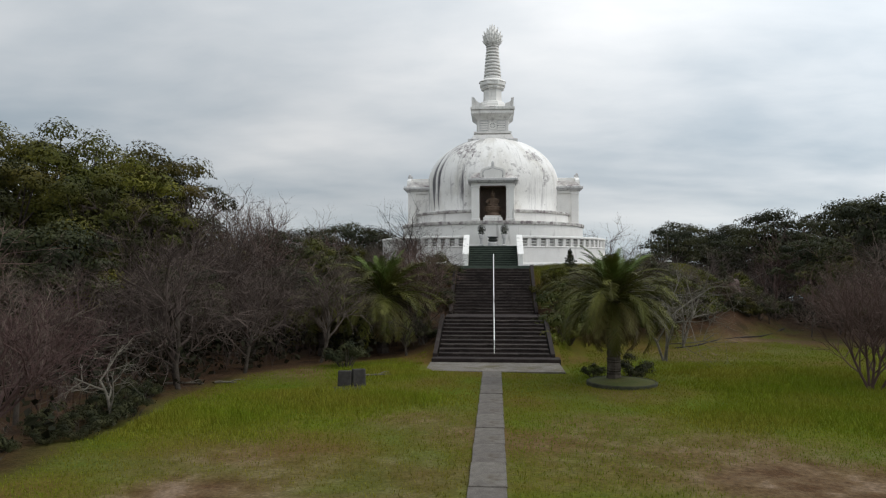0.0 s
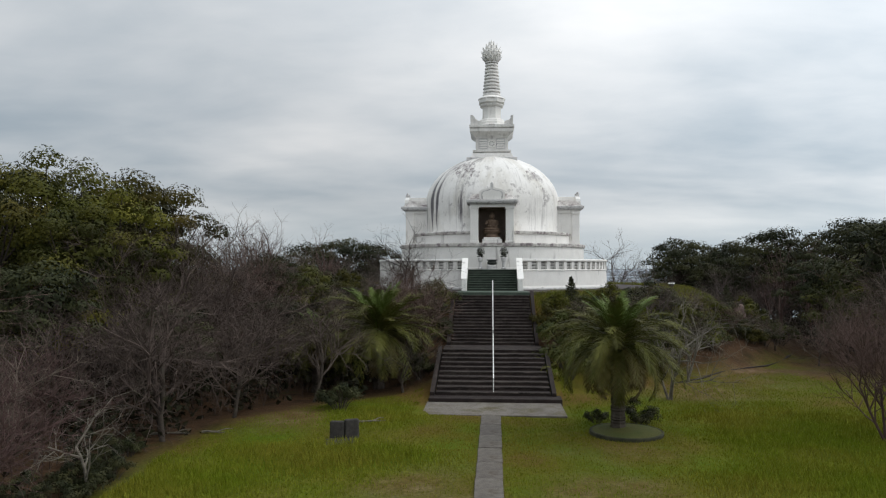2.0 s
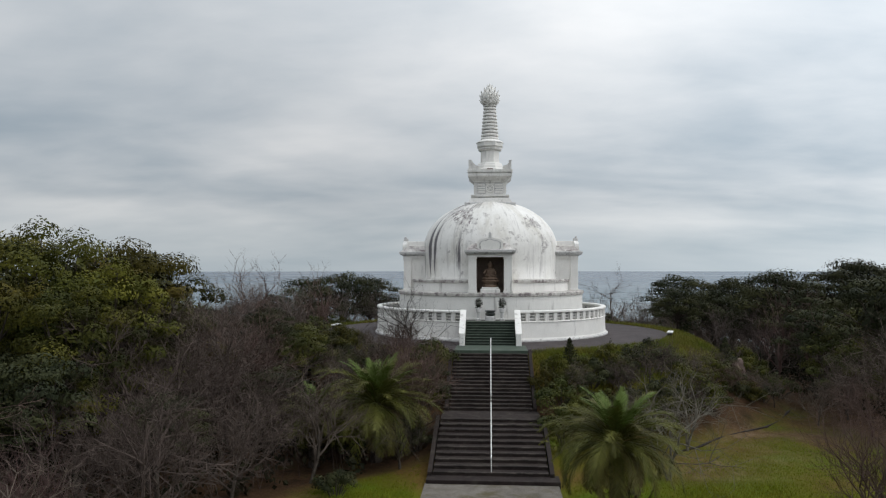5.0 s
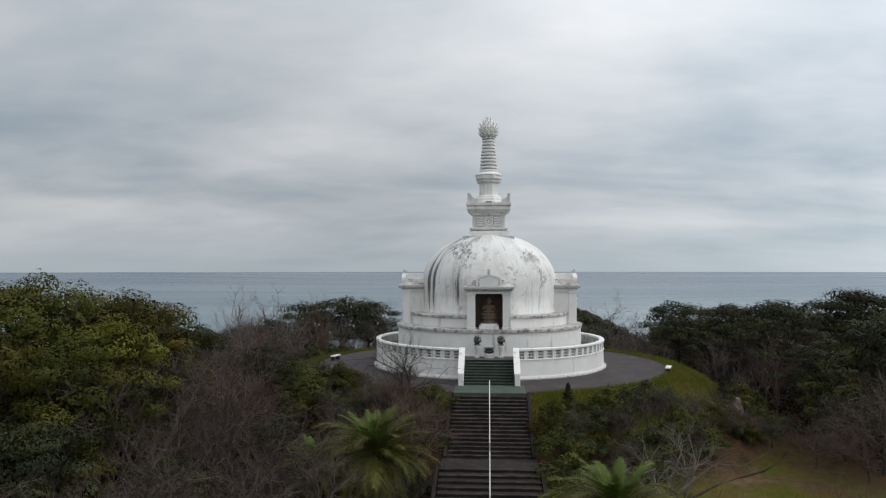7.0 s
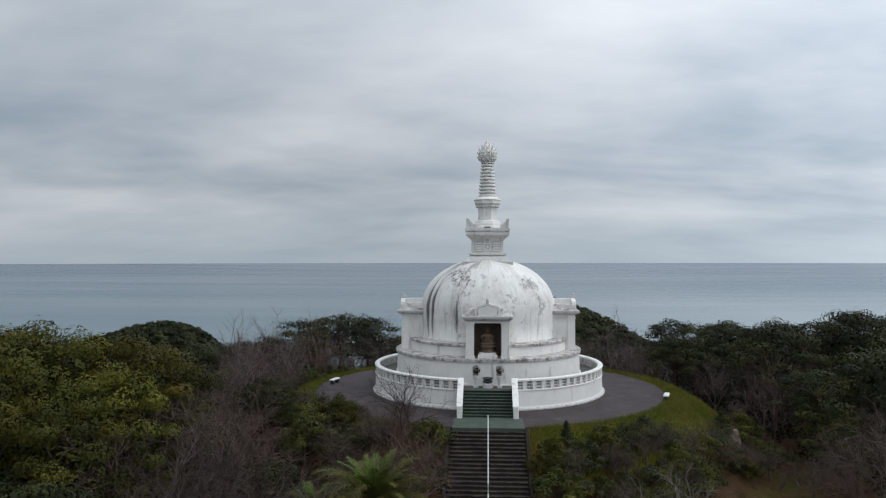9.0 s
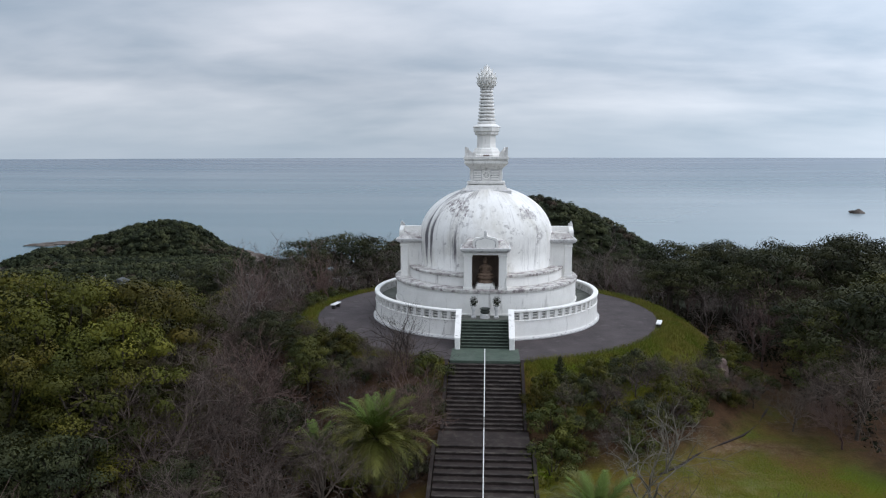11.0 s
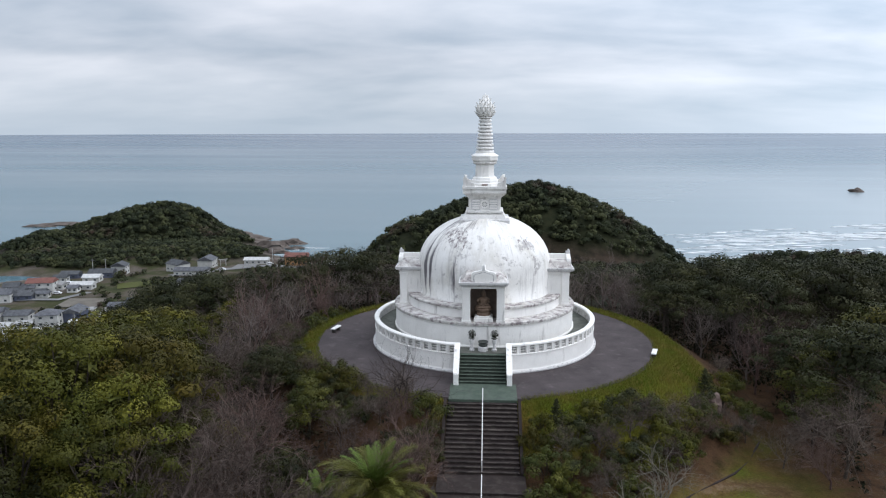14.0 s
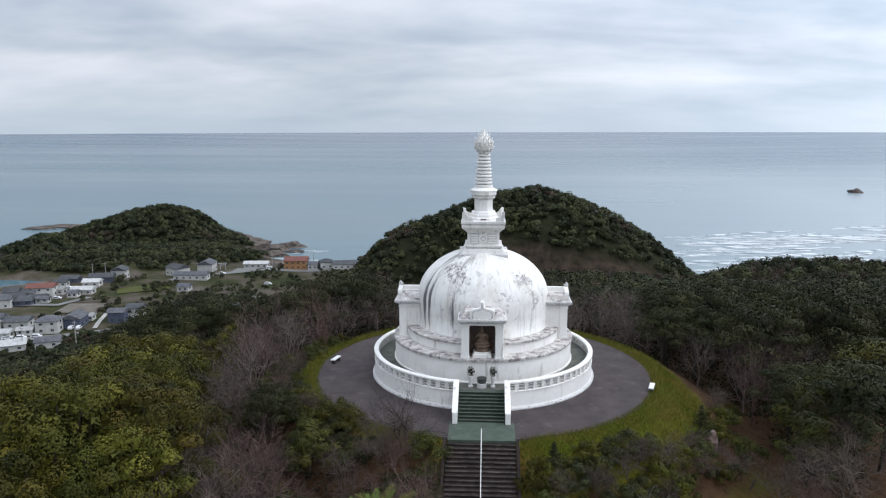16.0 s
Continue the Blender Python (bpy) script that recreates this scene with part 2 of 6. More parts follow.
LEAF_DARK = material("dark_leaves", (0.021, 0.026, 0.0105), (0.041, 0.043, 0.0165), 0.5, 0.6, 0.0, spread=0.2, island=0.1, clump=0.45, spec=0.12)
LEAF_FAR = material("far_canopy_leaves", (0.021, 0.0285, 0.0145), (0.044, 0.05, 0.021), 0.05, 0.75, 0.0, 0.5, island=0.07, clump=0.65, stain=(0.062, 0.043, 0.032), stain_scale=0.035, stain_cut=(0.57, 0.68), spec=0.12)
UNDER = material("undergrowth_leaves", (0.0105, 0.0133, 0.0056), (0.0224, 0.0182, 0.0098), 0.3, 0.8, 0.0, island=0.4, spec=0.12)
FROND = material("palm_frond", (0.055, 0.06, 0.012), (0.1, 0.094, 0.021), 0.8, 0.5, 0.0, spread=0.25, island=0.15, spec=0.12)
FROND_YOUNG = material("young_palm_frond", (0.07, 0.108, 0.02), (0.1, 0.138, 0.03), 0.8, 0.5, 0.0, spread=0.15, spec=0.12)
FROND_OLD = material("brown_palm_frond", (0.11, 0.08, 0.035), (0.15, 0.115, 0.05), 0.8, 0.7, 0.0, spread=0.2)
GRASS = material("lawn_blades", (0.115, 0.165, 0.006), (0.165, 0.135, 0.018), 0.13, 0.7, 0.0, 1.2, island=0.16, spec=0.12)
SOIL = material("bare_soil", (0.1, 0.088, 0.072), (0.15, 0.135, 0.115), 0.2, 0.95, 0.3, 3.0)
TURF = material("rough_turf", (0.045, 0.058, 0.008), (0.07, 0.07, 0.014), 1.5, 0.9, 0.6, 14.0)
GRASS_LONG = material("long_grass_blades", (0.135, 0.178, 0.009), (0.19, 0.18, 0.02), 0.25, 0.7, 0.0, 1.2, island=0.22, spec=0.12)
GRASS_RIM = material("rim_grass_blades", (0.09, 0.118, 0.013), (0.16, 0.135, 0.03), 0.35, 0.7, 0.0, 1.2, island=0.3, spec=0.12)
ROCK = material("coast_rock", (0.07, 0.055, 0.047), (0.13, 0.108, 0.093), 0.15, 0.9, 0.5, 1.5)
FOAM = material("sea_foam", (0.55, 0.6, 0.62), (0.78, 0.8, 0.81), 0.2, 0.8, 0.3, 1.0)
# foam thins out into streaks of water
fn, fl = FOAM.node_tree.nodes, FOAM.node_tree.links
streak_at, streak, streak_span = fn.new("ShaderNodeMapping"), fn.new("ShaderNodeTexNoise"), fn.new("ShaderNodeMapRange")
streak_at.inputs["Scale"].default_value = (0.1, 1.0, 1.0)
streak.inputs["Scale"].default_value, streak.inputs["Detail"].default_value = 0.28, 4.0
streak_span.inputs[1].default_value, streak_span.inputs[2].default_value, streak_span.inputs[3].default_value, streak_span.inputs[4].default_value = 0.42, 0.64, 0.04, 0.95
fl.new(fn.new("ShaderNodeTexCoord").outputs["Object"], streak_at.inputs[0])
fl.new(streak_at.outputs[0], streak.inputs["Vector"])
fl.new(streak.outputs["Fac"], streak_span.inputs[0])
fl.new(streak_span.outputs[0], fn["Principled BSDF"].inputs["Alpha"])
ROOF_GREY = material("grey_roof_tiles", (0.05, 0.053, 0.06), (0.1, 0.104, 0.112), 0.8, 0.7, 0.3, 6.0, spread=0.3)
ROOF_PALE = material("pale_sheet_roof", (0.3, 0.3, 0.3), (0.42, 0.42, 0.41), 0.6, 0.7, 0.2, 5.0, spread=0.35)
ROOF_RED = material("red_brown_roof_tiles", (0.13, 0.052, 0.042), (0.19, 0.08, 0.062), 0.8, 0.7, 0.3, 6.0)
HOUSE_WHITE = material("white_house_wall", (0.42, 0.42, 0.4), (0.55, 0.55, 0.53), 0.6, 0.8, 0.1, spread=0.12)
HOUSE_DARK = material("navy_house_wall", (0.06, 0.075, 0.11), (0.09, 0.1, 0.14), 0.6, 0.8, 0.1)
HOUSE_ORANGE = material("orange_house_wall", (0.3, 0.16, 0.07), (0.38, 0.21, 0.1), 0.6, 0.8, 0.1)
GLASS = material("dark_window_glass", (0.04, 0.05, 0.06), (0.07, 0.08, 0.09), 1.0, 0.15, 0.0, spec=0.6)
TYRE = material("black_tyre", (0.02, 0.02, 0.02), (0.03, 0.03, 0.03), 4.0, 0.9, 0.0)
CARPAINT = material("white_car_paint", (0.65, 0.66, 0.67), (0.72, 0.72, 0.73), 1.0, 0.3, 0.0)
GRAVEL = material("gravelly_concrete", (0.12, 0.106, 0.09), (0.19, 0.172, 0.15), 1.5, 0.95, 0.6, 40.0, stain=(0.1, 0.085, 0.05), stain_scale=0.9, grit=2.0)
PINKROCK = material("pink_brown_rock", (0.1, 0.068, 0.06), (0.165, 0.12, 0.105), 2.0, 0.9, 0.5)
MOSSY = material("dark_mossy_kerb", (0.025, 0.028, 0.016), (0.05, 0.05, 0.03), 3.0, 0.95, 0.4)
ROADGREY = material("grey_road", (0.13, 0.13, 0.13), (0.2, 0.2, 0.195), 0.1, 0.9, 0.1, 2.0)
ROADPALE = material("pale_lane", (0.3, 0.29, 0.27), (0.4, 0.39, 0.37), 0.2, 0.9, 0.1, 2.0)
POLE = material("concrete_pole", (0.3, 0.3, 0.29), (0.4, 0.39, 0.38), 2.0, 0.9, 0.1)


# ---- mesh helpers ----
def merge(pieces):
    vs, fs, n = [], [], 0
    for v, f in pieces:
        vs.extend(v)
        fs.extend(tuple(i + n for i in face) for face in f)
        n += len(v)
    return vs, fs


def mesh_of(name, geo, mat, smooth=False):
    me = bpy.data.meshes.new(name)
    me.from_pydata([tuple(p) for p in geo[0]], [], geo[1])
    me.materials.append(mat)
    if smooth:
        me.polygons.foreach_set("use_smooth", [True] * len(me.polygons))
    me.update()
    return me


def toned(me, pieces, rng):
    """Each clump of foliage gets a tone of its own."""
    layer = me.attributes.new("tone", "FLOAT", "POINT")
    values = []
    for v, f in pieces:
        values += [rng.random()] * len(v)
    layer.data.foreach_set("value", values)
    return me


def part(name, geo, mat, parent=None, label="", smooth=False, at=None):
    """One mesh object, of a geometry (points, faces) or of a mesh that is there already."""
    ob = new(name, geo if isinstance(geo, bpy.types.Mesh) else mesh_of(name, geo, mat, smooth))
    if parent is not None:
        ob.parent = parent
    if at is not None:
        ob.matrix_basis = at
    return tagged(ob, label)


def thing(name, at, label, category, group="", kind=""):
    ob = new(name)
    ob.empty_display_size = 0.3
    ob.matrix_basis = at
    return tagged(ob, label, category, group, kind)


def moved(geo, m):
    return [m @ Vector(p) for p in geo[0]], geo[1]


def box(x0, x1, y0, y1, z0, z1, bevel=0.0):
    """A block with its upright and top edges chamfered."""
    b = min(bevel, (x1 - x0) * 0.4, (y1 - y0) * 0.4)
    if b <= 0:
        v = [(x, y, z) for z in (z0, z1) for x, y in ((x0, y0), (x1, y0), (x1, y1), (x0, y1))]
        return v, [(3, 2, 1, 0), (4, 5, 6, 7), (0, 1, 5, 4), (1, 2, 6, 5), (2, 3, 7, 6), (3, 0, 4, 7)]

    def ring(k, z):
        return [(x0 + b + k, y0 + k, z), (x1 - b - k, y0 + k, z), (x1 - k, y0 + b + k, z), (x1 - k, y1 - b - k, z), (x1 - b - k, y1 - k, z), (x0 + b + k, y1 - k, z), (x0 + k, y1 - b - k, z), (x0 + k, y0 + b + k, z)]

    v = ring(0, z0) + ring(0, z1 - b) + ring(b * 0.7, z1)
    f = [tuple(range(7, -1, -1)), tuple(range(16, 24))]
    for k in (0, 8):
        f += [(k + i, k + (i + 1) % 8, k + 8 + (i + 1) % 8, k + 8 + i) for i in range(8)]
    return v, f


def lathe(profile, n=48, a0=0.0, a1=math.tau, shape=None):
    """Turns a profile of (radius, height) round z. shape(a): a factor on the radius."""
    full = abs(a1 - a0 - math.tau) < 1e-6
    cols = n if full else n + 1
    v, f = [], []
    for i in range(cols):
        a = a0 + (a1 - a0) * i / n
        s = shape(a) if shape else 1.0
        v += [(r * s * math.sin(a), -r * s * math.cos(a), z) for r, z in profile]
    k = len(profile)
    for i in range(n):
        j = (i + 1) % cols
        f += [(i * k + q, j * k + q, j * k + q + 1, i * k + q + 1) for q in range(k - 1)]
    return v, f


def square_lathe(profile):
    """The same round a square plan: (half width, height)."""
    v, f = [], []
    for h, z in profile:
        v += [(-h, -h, z), (h, -h, z), (h, h, z), (-h, h, z)]
    for q in range(len(profile) - 1):
        f += [(q * 4 + i, q * 4 + (i + 1) % 4, q * 4 + 4 + (i + 1) % 4, q * 4 + 4 + i) for i in range(4)]
    f.append(tuple(len(v) - 4 + i for i in range(4)))
    return v, f


def prism(outline, y0, y1):
    """An outline of (x, z), counter-clockwise seen from the front, made thick along y."""
    n = len(outline)
    v = [(x, y0, z) for x, z in outline] + [(x, y1, z) for x, z in outline]
    return v, [tuple(range(n)), tuple(range(2 * n - 1, n - 1, -1))] + [((i + 1) % n, i, n + i, n + (i + 1) % n) for i in range(n)]


def tube(points, radii, sides=5):
    v, f = [], []
    for i, p in enumerate(points):
        d = (points[min(i + 1, len(points) - 1)] - points[max(i - 1, 0)]).normalized()
        u = d.orthogonal().normalized()
        w = d.cross(u)
        for s in range(sides):
            a = math.tau * s / sides
            v.append(p + (u * math.cos(a) + w * math.sin(a)) * radii[i])
    for i in range(len(points) - 1):
        f += [(i * sides + s, i * sides + (s + 1) % sides, (i + 1) * sides + (s + 1) % sides, (i + 1) * sides + s) for s in range(sides)]
    f.append(tuple(range(len(v) - sides, len(v))))
    return v, f


def smooth_step(a, b, x):
    t = min(1.0, max(0.0, (x - a) / (b - a)))
    return t * t * (3 - 2 * t)


def lerp_table(table, x):
    if x <= table[0][0]:
        return table[0][1]
    for (a, u), (b, w) in zip(table, table[1:]):
        if x <= b:
            return u + (w - u) * (x - a) / (b - a)
    return table[-1][1]


# ---- the ground: hill with its levelled mound, village plain, hills by the sea ----
SEA = -68.0
LAWN = -5.1
BANK = ((16.2, -0.06), (17.6, -0.12), (19.3, -0.9), (21.8, -2.5), (25.6, -5.0), (27.0, LAWN))
STAIR_LINE = ((15.9, -0.1), (16.4, -0.25), (22.15, -3.45), (24.2, -3.45), (30.6, -5.2), (31.5, LAWN))
FALL_LEFT = ((60, 0.0), (110, -15.0), (238, -56.5), (272, -58.5), (425, -59.5), (440, -61), (470, -66), (600, -75))
FALL_RIGHT = ((52, 0.0), (120, -12), (215, -27.0), (285, -31.0), (360, -50.0), (430, -75.0))
FLANK = ((26, 0.0), (36, -4.0), (45, -9.0), (60, -18.0), (90, -32.0), (130, -40.0))
FALL_BACK = ((150, 0.0), (420, -8.0), (3000, -40.0))


def ground_height(x, y):
    r = math.hypot(x, y)
    z = lerp_table(BANK, r)
    if y < 0 and abs(x) < 5.0:
        k = 1 - smooth_step(3.0, 5.0, abs(x))
        z = z * (1 - k) + lerp_table(STAIR_LINE, -y) * k
    px, py = x, y + 30.0
    d, a = math.hypot(px, py), math.degrees(math.atan2(px, py))
    left, right = lerp_table(FALL_LEFT, d), lerp_table(FALL_RIGHT, d)
    right += -9.0 * math.exp(-((a - 17.8) / 3.2) ** 2) * smooth_step(205, 265, d) + 4.0 * smooth_step(22, 33, a) * smooth_step(120, 220, d)
    right -= 22.0 * smooth_step(205, 245, d) * (1 - smooth_step(15, 18.5, a))
    k = smooth_step(-14, 10, a)
    fall = left * (1 - k) + right * k
    fall = min(fall, lerp_table(FLANK, -x)) if x < 0 else fall
    behind = smooth_step(100, 130, abs(a))
    z += fall * (1 - behind) + lerp_table(FALL_BACK, d) * behind
    if d > 50:
        z += 1.2 * noise.noise((x * 0.03, y * 0.03, 0.0)) * smooth_step(50, 90, d)
    else:
        z += 0.1 * noise.noise((x * 0.12, y * 0.12, 3.0)) * smooth_step(26, 30, r) * (smooth_step(0.8, 2.0, abs(x)) if y < 0 else 1.0)
    for cx, cy, sx, sy, top, turn in HILLS:
        c, s = math.cos(radians(turn)), math.sin(radians(turn))
        u, w = ((x - cx) * c + (y - cy) * s) / sx, (-(x - cx) * s + (y - cy) * c) / sy
        q = u * u + w * w
        if q < 4:
            bump = top * max(0.0, 1 - q) ** 0.8 if q < 1 else 0.0
            z = max(z, SEA - 6 + bump + (1.5 * noise.noise((x * 0.05, y * 0.05, 7.0)) if q < 1 else 0.0))
    for cy, depth, ridge in RIDGES:
        w = (y - cy) / depth
        if abs(w) < 1 and ridge[0][0] < x < ridge[-1][0]:
            rise = lerp_table(ridge, x) - SEA + 6
            w /= 0.6 + 0.4 * min(1.0, rise / 50.0)
            if abs(w) < 1:
                z = max(z, SEA - 6 + rise * (1 - w * w) ** 0.8 + 1.5 * noise.noise((x * 0.05, y * 0.05, 7.0)))
    return z


# centre, half lengths, height over the sea floor, turn
HILLS = ((-205, 466, 44, 28, 12, -10), (-318, 432, 44, 40, 17, 0), (-242, 402, 128, 82, 13, 0), (-308, 362, 46, 34, 10, 0), (-352, 515, 60, 22, 8.5, 40))
# wooded hills by the sea: line of the ridge, half depth, and the ridge's height along x
RIDGES = (
    (484, 64, ((-366, -74), (-345, -66), (-332, -59), (-303, -51), (-275, -42.5), (-256, -39.7), (-246, -41), (-234, -46), (-223, -55), (-213, -61), (-200, -64), (-180, -69), (-170, -74))),
    (300, 62, ((-72, -74), (-67, -48), (-47, -32.4), (-29, -25.4), (-12, -18.6), (6, -12.3), (28, -9.6), (43, -14.3), (56, -19), (69, -25.8), (83, -34.5), (96, -45.5), (107, -56), (116, -74))),
)


def quarry(x, y):
    """1 on the bare brown cut along the foot of the middle hill."""
    if not (-4 < x < 84 and 236 < y < 290):
        return 0.0
    z = ground_height(x, y) + 2.0 * noise.noise((x * 0.08, y * 0.08, 2.0))
    top = -29.5 - 0.16 * (x - 12)
    return smooth_step(-4, 6, x) * (1 - smooth_step(72, 84, x)) * (1 - smooth_step(top - 1.5, top + 1.5, z)) * smooth_step(-58, -54, z)


def axis_steps(stops):
    out = []
    for (a, step), (b, _) in zip(stops, stops[1:]):
        n = max(1, round((b - a) / step))
        out += [a + (b - a) * i / n for i in range(n)]
    return out + [stops[-1][0]]


XS = axis_steps(((-4800, 900), (-1200, 120), (-480, 14), (-110, 5), (-45, 1.2), (45, 5), (110, 14), (480, 120), (1200, 900), (4800, 1)))
YS = axis_steps(((-4800, 900), (-1200, 120), (-240, 20), (-90, 3), (-62, 1.2), (40, 5), (140, 12), (230, 5), (290, 12), (620, 120), (1100, 1)))
verts = [(x, y, ground_height(x, y)) for y in YS for x in XS]
nx = len(XS)
faces = [(j * nx + i, j * nx + i + 1, (j + 1) * nx + i + 1, (j + 1) * nx + i) for j in range(len(YS) - 1) for i in range(nx - 1)]


def lawn_edge_left(y):
    return lerp_table(((-62, -14.5), (-47, -12.0), (-40, -12.3), (-36, -11.5), (-32, -9.0), (-29, -5.5), (-26, -3.5)), y) + 0.8 * noise.noise((0.0, y * 0.3, 1.0))


def rim_reach(x, y):
    """How far out the grass of the terrace rim goes."""
    if x < 0:
        return 17.9
    return lerp_table(((0, 21.0), (55, 22.0), (75, 21.0), (95, 18.9), (125, 18.2), (180, 17.9)), math.degrees(math.atan2(x, -y)))


def lawn_cover(x, y):
    """1 on mown lawn, 0 on the leaf litter under trees."""
    r = math.hypot(x, y)
    if r < rim_reach(x, y):
        return 1.0
    left = smooth_step(-1.0, 1.2, x - lawn_edge_left(y)) if y < -26 else smooth_step(-2, 2, x)
    right = 1 - smooth_step(22, 27, x + 2.0 * noise.noise((x * 0.1, y * 0.1, 5.0)))
    slope = smooth_step(24.4, 25.6, r) if x > 0 else smooth_step(27, 30, r)
    back = 1 - smooth_step(-14, -6, y)
    return left * right * slope * back * (1 - 0.5 * smooth_step(14, 21, x) * smooth_step(-27, -20, y))


mesh = mesh_of("ground", (verts, faces), GRASS, True)
cover = mesh.attributes.new("lawn", "FLOAT", "POINT")
cover.data.foreach_set("value", [lawn_cover(x, y) for x, y, z in verts])


def blob(x, y, cx, cy, rx, ry):
    q = math.hypot((x - cx) / rx, (y - cy) / ry)
    if q > 1.75:
        return 0.0
    q += 0.5 * noise.noise((x * 0.35, y * 0.35, 9.0))
    return 1 - smooth_step(0.3, 1.2, q)


def dryness(x, y):
    """Worn, browned turf."""
    if y > -15 or abs(x) > 40:
        return 0.0
    return max(min(1.0, 1.5 * blob(x, y, -6.2, -53.2, 4.2, 1.9)), 0.55 * blob(x, y, -5.5, -51.5, 7.0, 3.2), min(1.0, 1.3 * blob(x, y, 7.6, -51.2, 4.6, 2.2)), 0.6 * blob(x, y, 5.5, -49.5, 7.0, 3.6), 0.45 * blob(x, y, 3.4, -45.5, 3.0, 3.0), 0.4 * blob(x, y, 5, -40.5, 3.5, 1.8), 0.6 * blob(x, y, 11, -27, 6, 3.0), blob(x, y, 19.0, -19.0, 6, 1.6), 0.9 * blob(x, y, 25, -11, 4, 8), 0.45 * blob(x, y, 15.5, -20.0, 5.5, 1.8), 0.35 * blob(x, y, 14, -24, 7, 4), 0.6 * blob(x, y, -9.5, -35.5, 2.5, 3.5), 0.5 * blob(x, y, -2, -46, 2.5, 4))


def lushness(x, y):
    """Long bright grass that the mower left."""
    if y > -24 or y < -56 or abs(x) > 30:
        return 0.0
    return max(blob(x, y, -11.5, -45.4, 6.5, 3.6), blob(x, y, -6.0, -42.0, 5.0, 3.2), 0.8 * blob(x, y, -5.5, -35.0, 3.4, 3.0), 0.9 * blob(x, y, 12.0, -43.0, 7.0, 4.6), 0.85 * blob(x, y, 14.0, -36.0, 8.0, 6.5), 0.7 * blob(x, y, 12.0, -27.0, 6.0, 2.2)) * (1 - dryness(x, y))


def plain_edge(x):
    return lerp_table(((-340, 176), (-201, 188), (-144, 237), (-60, 310)), x)


def plain(x, y):
    """1 on the open village land."""
    if not (-330 < x < -40 and 160 < y < 395):
        return 0.0
    return smooth_step(0, 12, y - plain_edge(x)) * (1 - smooth_step(378, 392, y)) * (1 - smooth_step(-70, -50, x))


for tag, rule in (("dry", dryness), ("lush", lushness), ("plain", plain), ("wild", lambda x, y: smooth_step(62, 100, math.hypot(x, y + 30))), ("quarry", quarry), ("shore", lambda x, y: 0.0)):
    layer = mesh.attributes.new(tag, "FLOAT", "POINT")
    if tag == "shore":
        layer.data.foreach_set("value", [1 - smooth_step(SEA + 1.2, SEA + 2.4, z) for x, y, z in verts])
    else:
        layer.data.foreach_set("value", [rule(x, y) for x, y, z in verts])


